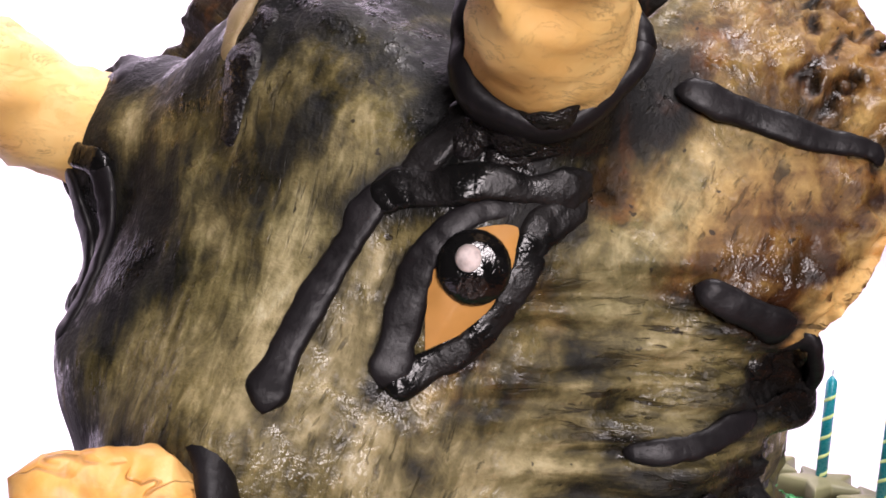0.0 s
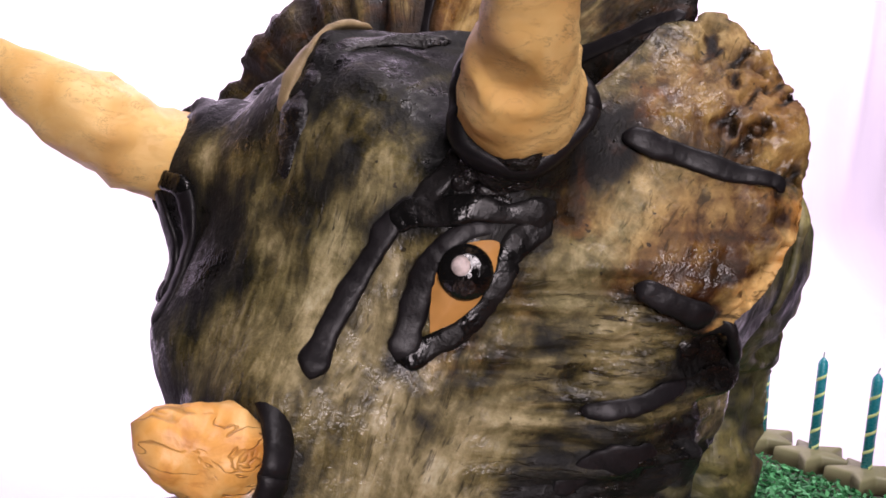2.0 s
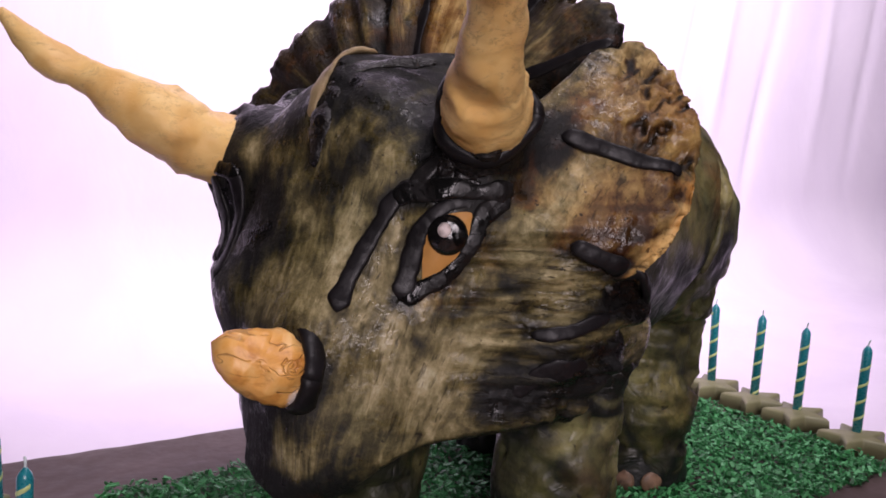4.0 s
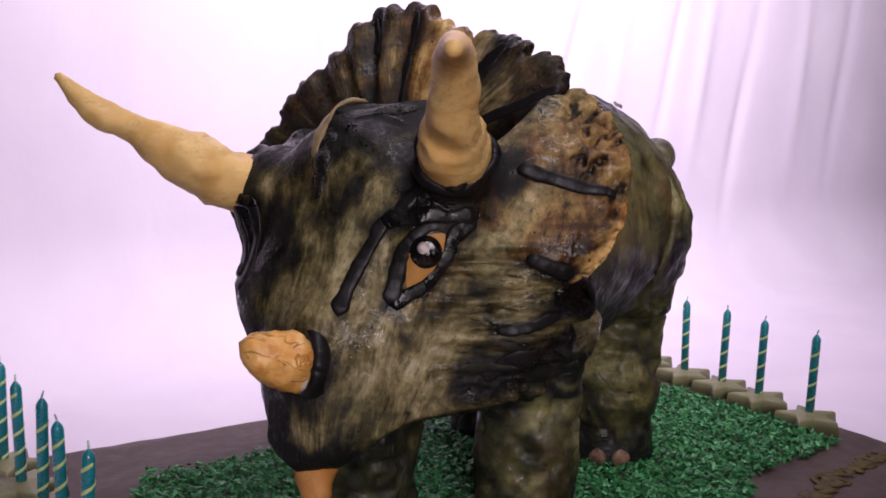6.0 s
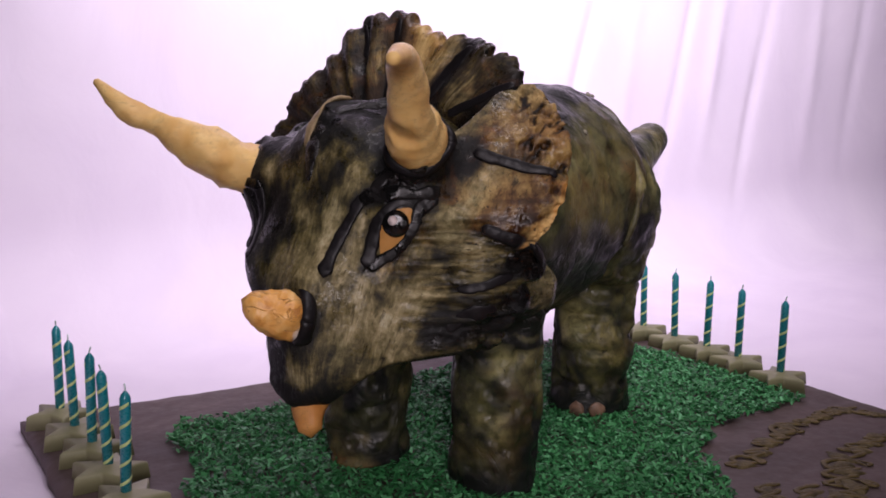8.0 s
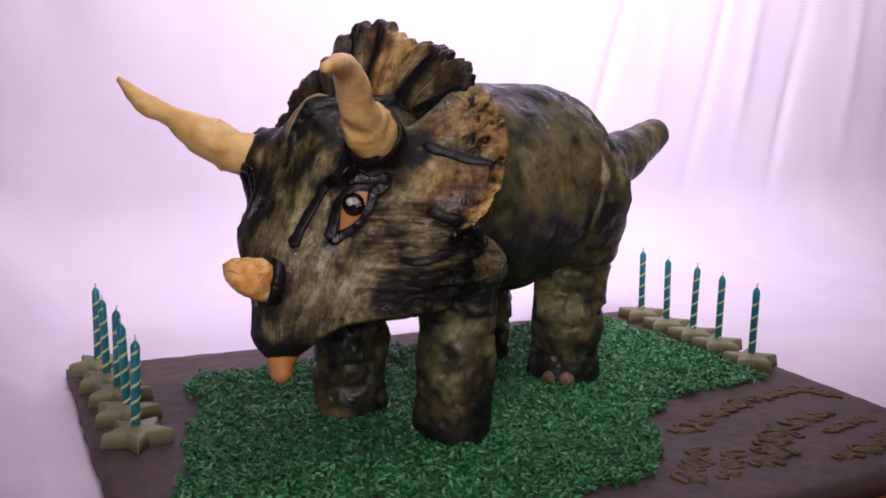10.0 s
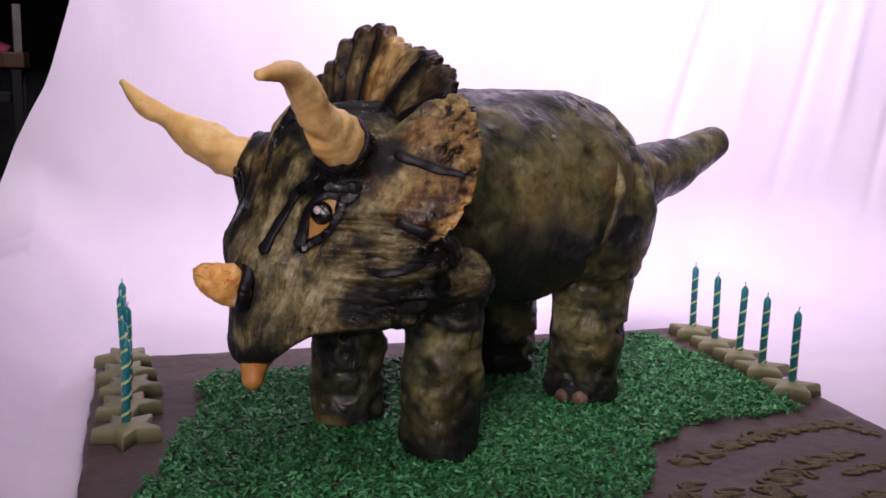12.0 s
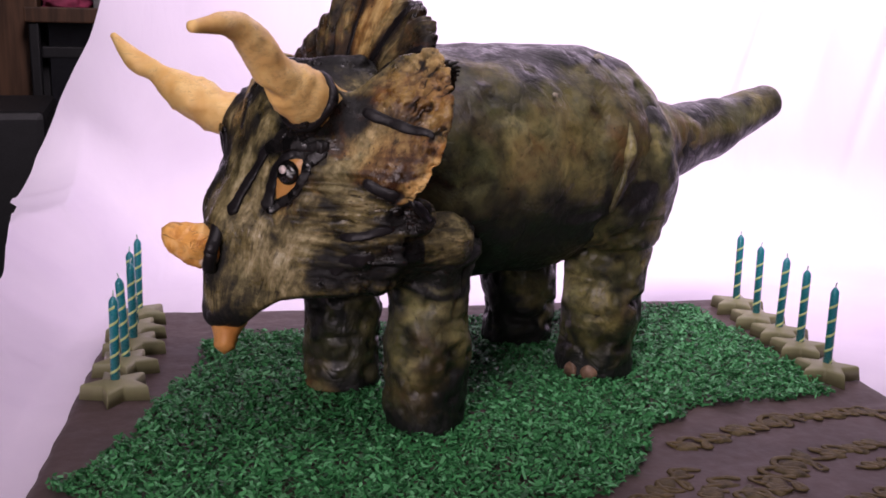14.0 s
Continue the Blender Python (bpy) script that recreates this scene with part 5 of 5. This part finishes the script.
for spots, wide, seed in ((fan_spots((46, 0.062), (42, 0.074), (38.5, 0.092), (36.5, 0.105)), (0.0024, 0.0026, 0.0026, 0.0024), 21),
                          (fan_spots((68, 0.056), (65, 0.070), (62.5, 0.085), (61, 0.097)), (0.0022, 0.0034, 0.0036, 0.0030), 22),
                          (fan_spots((97, 0.052), (97, 0.075), (96.5, 0.090), (96.5, 0.103)), (0.0020, 0.0026, 0.0030, 0.0024), 23),
                          (fan_spots((111, 0.084), (110.5, 0.095), (111.5, 0.107)), (0.0018, 0.0026, 0.0022), 24)):
    roll("frill_strip", spots, wide, "black fondant roll in a groove of the frill", onto=fan_depth, seed=seed)


def collar(centre, axis, radius, thick, label, seed, wet=False, deep=1.25, heavy=0.0):
    """A lumpy ring of black icing round the foot of a horn."""
    turn = Vector(axis).to_track_quat("Z", "Y").to_matrix()
    ring = []
    for k in range(37):
        a = 2 * math.pi * k / 36
        w = 1 + 0.07 * math.sin(3 * a + seed) + 0.05 * math.sin(5 * a + 2 * seed)
        ring.append(Vector(centre) + turn @ Vector((radius * w * math.cos(a), radius * w * math.sin(a), 0.001 * math.sin(2 * a + seed))))
    ring = np.array([tuple(p) for p in ring])
    lean = (ring - np.array(centre)) @ np.array([-0.85, 0.3, -0.2]) / radius
    v, f = tube(ring, thick * (1 + heavy * np.clip(lean, -0.6, 1)), 12, deep, tuple(Vector(axis).normalized()), 0.26, seed)
    return part("horn_collar", mesh_from("horn_collar", v, f), GLOSS_BLACK if wet else BLACK_ICING, head, label)


collar((0.0662, -0.0526, 0.2213), (0.5, -0.75, 0.42), 0.0163, 0.0032, "black fondant collar round the brow horn", 1.0, heavy=0.30)
collar((-0.0610, -0.0640, 0.2005), (-0.4, -0.85, 0.35), 0.0150, 0.0046, "black fondant collar round the brow horn", 2.0)
collar((0.0260, -0.1025, 0.1278), (-0.3, -0.95, 0.15), 0.0136, 0.0022, "black fondant collar round the nose horn", 3.0, False, 1.6, -0.35)

# ---- candles and stars ----


def star_shape():
    pts = []
    for k in range(10):
        r = 0.0265 if k % 2 == 0 else 0.0125
        a = math.pi * k / 5
        pts.append((r * math.cos(a), r * math.sin(a)))
    bm = bmesh.new()
    low = [bm.verts.new((x * 1.03, y * 1.03, 0)) for x, y in pts]
    high = [bm.verts.new((x * 0.97, y * 0.97, 0.0112)) for x, y in pts]
    mid = bm.verts.new((0, 0, 0.0135))
    bm.faces.new(low[::-1])
    for k in range(10):
        m = (k + 1) % 10
        bm.faces.new((low[k], low[m], high[m], high[k]))
        bm.faces.new((high[k], high[m], mid))
    bmesh.ops.bevel(bm, geom=[e for e in bm.edges if e.is_boundary or (e.verts[0] in high and e.verts[1] in high) or (e.verts[0] in low and e.verts[1] in high) or (e.verts[0] in high and e.verts[1] in low)],
                    offset=0.0016, segments=3, affect="EDGES", profile=0.5)
    me = bpy.data.meshes.new("fondant_star")
    bm.to_mesh(me)
    bm.free()
    me.polygons.foreach_set("use_smooth", [True] * len(me.polygons))
    return me


STAR_MESH = star_shape()


def make_star(m):
    ob = part("fondant_star", STAR_MESH, STAR)
    ob.matrix_world = m
    return tagged(ob, "olive green fondant star holding a candle on the board", "star decoration", "stars along the board edge")


def make_candle(m):
    ob = empty("candle", m, "teal birthday candle with a pale green spiral stripe", "candle", "candles along the board edge")
    r, h = 0.0033, 0.0585
    rings = [(0.0, r), (h, r), (h + 0.002, r * 0.8), (h + 0.0045, r * 0.22)]
    line = np.array([(0, 0, z) for z, _ in rings])
    v, f = tube(line, [q for _, q in rings], 16, 1.0, (0, 1, 0))
    body = part("wax_body", mesh_from("wax_body", v, f), WAX, ob)
    turns, steps = 4.6, 160
    verts, faces = [], []
    for i in range(steps + 1):
        t = i / steps
        a, z = 2 * math.pi * turns * t, 0.0015 + (h - 0.004) * t
        for dz, rr in ((-0.0011, r * 0.99), (-0.0006, r * 1.06), (0.0006, r * 1.06), (0.0011, r * 0.99)):
            verts.append((rr * math.cos(a), rr * math.sin(a), z + dz))
    for i in range(steps):
        for k in range(3):
            faces.append((i * 4 + k, i * 4 + 4 + k, i * 4 + 5 + k, i * 4 + 1 + k))
    part("stripe", mesh_from("stripe", verts, faces), STRIPE, body, "pale green spiral stripe")
    v, f = tube(smooth_line([(0, 0, h + 0.003), (0.0002, 0, h + 0.006), (0.0010, 0.0003, h + 0.0085)], 4), 0.0006, 8, 1.0, (0, 1, 0))
    part("wick", mesh_from("wick", v, f), WICK, ob, "short frayed white wick")
    return ob


rng = random.Random(5)
spots = [(0.570, 0.2346), (0.577, 0.2875), (0.579, 0.328), (0.5786, 0.370), (0.5814, 0.4176)]
spots += [(0.030, 0.253), (0.029, 0.303), (0.030, 0.349), (0.026, 0.388), (0.024, 0.433)]
first_star = first_candle = None
for i, (u, w) in enumerate(spots):
    twist = rng.uniform(-9, 9) + (54 if i < 5 else -18)
    m = BOARD @ pose(u, w, -0.0004, 0, 0, twist)
    c = BOARD @ pose(u + rng.uniform(-0.001, 0.001), w, 0.0115, rng.uniform(-2.5, 2.5), rng.uniform(-2.5, 2.5), rng.uniform(0, 360))
    if i == 0:
        first_star, first_candle = make_star(m), make_candle(c)
    else:
        copy_thing(first_star, m)
        copy_thing(first_candle, c)

# ---- the grass ----
OUTLINE = [(0.012, 0.105), (0.035, 0.148), (0.058, 0.205), (0.061, 0.24), (0.076, 0.285), (0.086, 0.32), (0.083, 0.35), (0.090, 0.382), (0.13, 0.384), (0.18, 0.388),
           (0.30, 0.405), (0.43, 0.432), (0.489, 0.438), (0.541, 0.432), (0.550, 0.35), (0.556, 0.26), (0.553, 0.196), (0.51, 0.187), (0.473, 0.189), (0.445, 0.186),
           (0.42, 0.168), (0.388, 0.148), (0.372, 0.11), (0.360, 0.08), (0.324, 0.058), (0.24, 0.050), (0.12, 0.055), (0.05, 0.075)]


def inside(px, py):
    poly = np.array(OUTLINE)
    hit = np.zeros(len(px), bool)
    n = len(poly)
    for i in range(n):
        (x0, y0), (x1, y1) = poly[i], poly[(i + 1) % n]
        cross = ((y0 > py) != (y1 > py)) & (px < (x1 - x0) * (py - y0) / (y1 - y0 + 1e-12) + x0)
        hit ^= cross
    return hit


def grass_shape(count):
    r = np.random.RandomState(11)
    p = r.rand(count * 2, 2) * np.array([0.56, 0.41]) + np.array([0.005, 0.04])
    jit = np.stack([cloud(np.c_[p, p[:, 0] * 0] * 1.0, 90), cloud(np.c_[p, p[:, 0] * 0 + 5] * 1.0, 90)], 1) * 0.006
    p = p[inside(p[:, 0] + jit[:, 0], p[:, 1] + jit[:, 1])][:count]
    n = len(p)
    ln, wd, th = r.uniform(0.0022, 0.0062, n), r.uniform(0.0014, 0.0030, n), 0.0003
    yaw, tilt, roll = r.uniform(0, 6.283, n), r.normal(0, 0.45, n), r.normal(0, 0.5, n)
    ax = np.stack([np.cos(yaw) * np.cos(tilt), np.sin(yaw) * np.cos(tilt), np.sin(tilt)], 1)
    ay = np.stack([-np.sin(yaw) * np.cos(roll), np.cos(yaw) * np.cos(roll), np.sin(roll)], 1)
    az = np.cross(ax, ay)
    base = np.c_[p, r.uniform(0.0004, 0.0056, n) + 0.0016 * cloud(np.c_[p, p[:, 0] * 0], 60)]
    verts = []
    for sx, taper in ((-0.5, 0.6), (0.5, 0.45)):
        for sy in (-0.5, 0.5):
            for sz in (-0.5, 0.5):
                verts.append(base + ax * (ln * sx)[:, None] + ay * (wd * sy * taper * 1.6)[:, None] + az * (th * sz + 0.0004 * (abs(sx) - 0.25)))
    v = np.stack(verts, 1).reshape(-1, 3)
    quads = np.array([(0, 1, 3, 2), (4, 6, 7, 5), (0, 4, 5, 1), (2, 3, 7, 6), (0, 2, 6, 4), (1, 5, 7, 3)])
    f = (np.arange(n)[:, None, None] * 8 + quads[None]).reshape(-1, 4)
    return mesh_from("coconut_grass", v, f, False)


grass = part("coconut_grass", grass_shape(34000), FLAKE)
grass.matrix_world = BOARD
tagged(grass, "green dyed coconut flakes spread as grass on the board", "grass", kind="stuff")

# ---- piped writing on the board, too smudged to read ----


def piped(u, v, length, turn, size, seed):
    """One smudged word: a wavering line of olive piping."""
    r = random.Random(seed)
    loops = max(2, round(length / (size * 0.50)))
    tall = [r.uniform(0.35, 1.0) for _ in range(loops + 1)]
    slant = r.uniform(0.15, 0.4)
    pts = []
    for i in range(loops * 7 + 1):
        t = i / (loops * 7)
        k = t * loops
        y = size * 0.5 * tall[min(int(k), loops)] * math.sin(2 * math.pi * k) + size * 0.08 * math.sin(5 * t + seed)
        pts.append((t * length + 0.30 * size * math.cos(2 * math.pi * k + tall[min(int(k), loops)] * 3) + slant * y, y, 0.0004))
    line = smooth_line(pts, 3)
    vv, ff = tube(line, 0.0021, 8, 0.26, (0, 0, 1), 0.55, seed)
    ob = part("piped_word", mesh_from("piped_word", vv, ff), PIPING)
    ob.matrix_world = BOARD @ pose(u, v, -0.0002, 0, 0, turn)
    bm = bmesh.new()
    for k in range(max(2, round(length / 0.016))):
        x, y = length * (k + r.uniform(0.2, 0.8)) / max(2, round(length / 0.016)), size * r.uniform(-0.15, 0.15)
        wide, deep, lean = r.uniform(0.006, 0.010), size * r.uniform(0.26, 0.44), r.uniform(-0.5, 0.5)
        rings = []
        for inset, lift in ((1.0, -0.0006), (0.85, 0.0005), (0.45, 0.0008)):
            ring = []
            for i in range(18):
                a = 2 * math.pi * i / 18
                p = Vector((wide * math.cos(a), deep * math.sin(a), 0)) * inset * (1 + 0.45 * noise.noise(Vector((2 * math.cos(a), 2 * math.sin(a), seed + 3.1 * k))))
                ring.append(bm.verts.new((x + p.x + lean * p.y, y + p.y, lift + 0.00003 * k)))
            rings.append(ring)
        for low, high in zip(rings, rings[1:]):
            for i in range(18):
                bm.faces.new((low[i], low[(i + 1) % 18], high[(i + 1) % 18], high[i]))
        bm.faces.new(rings[-1])
    part("smear", bm, SMEAR, ob, "rubbed olive icing between the lines")
    return tagged(ob, "smudged olive piped icing word on chocolate", "icing writing", "piped words on the board")


for k, (u, v, length, turn, size) in enumerate(((0.402, 0.122, 0.040, 24, 0.022), (0.448, 0.142, 0.060, 18, 0.024), (0.512, 0.162, 0.062, 4, 0.016), (0.566, 0.158, 0.024, -50, 0.014),
                                                (0.436, 0.066, 0.064, 34, 0.030), (0.492, 0.102, 0.048, 14, 0.022), (0.352, 0.046, 0.062, 46, 0.022), (0.378, 0.040, 0.052, 44, 0.020),
                                                (0.415, 0.050, 0.040, 20, 0.026), (0.506, 0.080, 0.054, 10, 0.014), (0.478, 0.036, 0.060, 12, 0.022), (0.532, 0.052, 0.044, 16, 0.020))):
    piped(u, v, length, turn, size, 40 + k)

# ---- what shows past the cloth's edge ----


def slabs(owner, *rows):
    """Flat wooden parts of one piece of furniture: name, size, middle and material."""
    for name, size, at, material in rows:
        bm = bmesh.new()
        box(bm, size, Matrix.Translation(at), 0.003)
        part(name, bm, material, owner, smooth=False)


cupboard = empty("cupboard", BOARD @ pose(0.0, 1.78, -0.80), "dark brown wooden cupboard with an open door in the dim room", "cupboard")
# Left panel and shelf are matt black; door, right panel and top brown.
slabs(cupboard, ("door", (0.46, 0.035, 1.95), (-0.520, -0.18, 0.975), DARK_WOOD), ("side_panel", (0.03, 0.34, 1.95), (-0.740, 0.02, 0.975), MATT_BLACK), ("side_panel", (0.03, 0.34, 1.95), (0.46, 0.02, 0.975), DARK_WOOD),
      ("back_panel", (1.16, 0.02, 1.95), (-0.14, 0.18, 0.975), SHADE_PANEL), ("shelf", (1.16, 0.32, 0.018), (-0.14, 0.01, 1.178), MATT_BLACK), ("top_panel", (1.24, 0.38, 0.03), (-0.14, 0.02, 1.966), DARK_WOOD))
side_table = empty("side_table", BOARD @ pose(-0.232, 1.57, -0.80), "small dark brown wooden table in the dim room", "table")
slabs(side_table, ("tabletop", (0.140, 0.10, 0.028), (0, 0, 1.054), DARK_WOOD), ("stretcher", (0.10, 0.02, 0.022), (0, 0, 0.985), MATT_BLACK),
      *(("leg", (0.018, 0.018, 1.04), (x, y, 0.52), MATT_BLACK) for x in (-0.055, 0.055) for y in (-0.035, 0.035)))


def rumpled_cloth():
    """A low heap of cloth with soft creases."""
    bm = bmesh.new()
    bmesh.ops.create_uvsphere(bm, u_segments=40, v_segments=24, radius=1.0)
    for vert in bm.verts:
        ridge = 1 + 0.35 * noise.noise(vert.co * 2.2) + 0.18 * noise.noise(vert.co * 5.1)
        vert.co = Vector((vert.co.x * 0.040 * ridge, vert.co.y * 0.040 * ridge, max(0.0, vert.co.z + 0.12) * 0.022 * ridge))
    return bm


bundle = part("crumpled_cloth", rumpled_cloth(), PINK)
bundle.matrix_world = BOARD @ pose(-0.235, 1.57, 0.268)
tagged(bundle, "crumpled dark pink cloth on a small table", "cloth")


def book(place, thick, tall, material, label):
    """A closed book standing on its lower edge: cover and paper block."""
    ob = empty("book", place, label, "book", group="books in the dim room")
    bm = bmesh.new()
    for x in (-thick / 2, thick / 2):
        box(bm, (0.002, 0.09, tall), Matrix.Translation((x, 0, tall / 2)), 0.0006)
    box(bm, (thick, 0.002, tall), Matrix.Translation((0, -0.045, tall / 2)), 0.0006)
    part("cover", bm, material, ob, smooth=False)
    bm = bmesh.new()
    box(bm, (thick - 0.003, 0.086, tall - 0.006), Matrix.Translation((0, 0.002, tall / 2)), 0.0006)
    part("pages", bm, PAPER, ob, smooth=False)


book(BOARD @ pose(-0.178, 1.57, 0.268, 0, 0, 8), 0.012, 0.085, GREY_COVER, "thin grey book standing on the small table")
for x, thick, tall, material, label in ((-0.215, 0.016, 0.14, MATT_BLACK, "black book standing on a cupboard shelf"), (-0.196, 0.014, 0.15, MATT_BLACK, "black book standing on a cupboard shelf"),
                                        (-0.150, 0.018, 0.15, GREY_COVER, "pale grey book standing on a cupboard shelf"), (-0.130, 0.012, 0.13, MATT_BLACK, "black book standing on a cupboard shelf"), (-0.090, 0.014, 0.16, GREY_COVER, "pale grey book standing on a cupboard shelf")):
    book(BOARD @ pose(x, 1.69, 0.387), thick, tall, material, label)

bm = bmesh.new()
box(bm, (0.34, 0.30, 0.92), Matrix.Translation((0, 0, 0.46)), 0.012)
crate = part("storage_box", bm, MATT_BLACK, smooth=False)
crate.matrix_world = BOARD @ pose(-0.375, 1.22, -0.80, 0, 0, 8)
tagged(crate, "tall matt black box standing in the shade behind the table", "box")
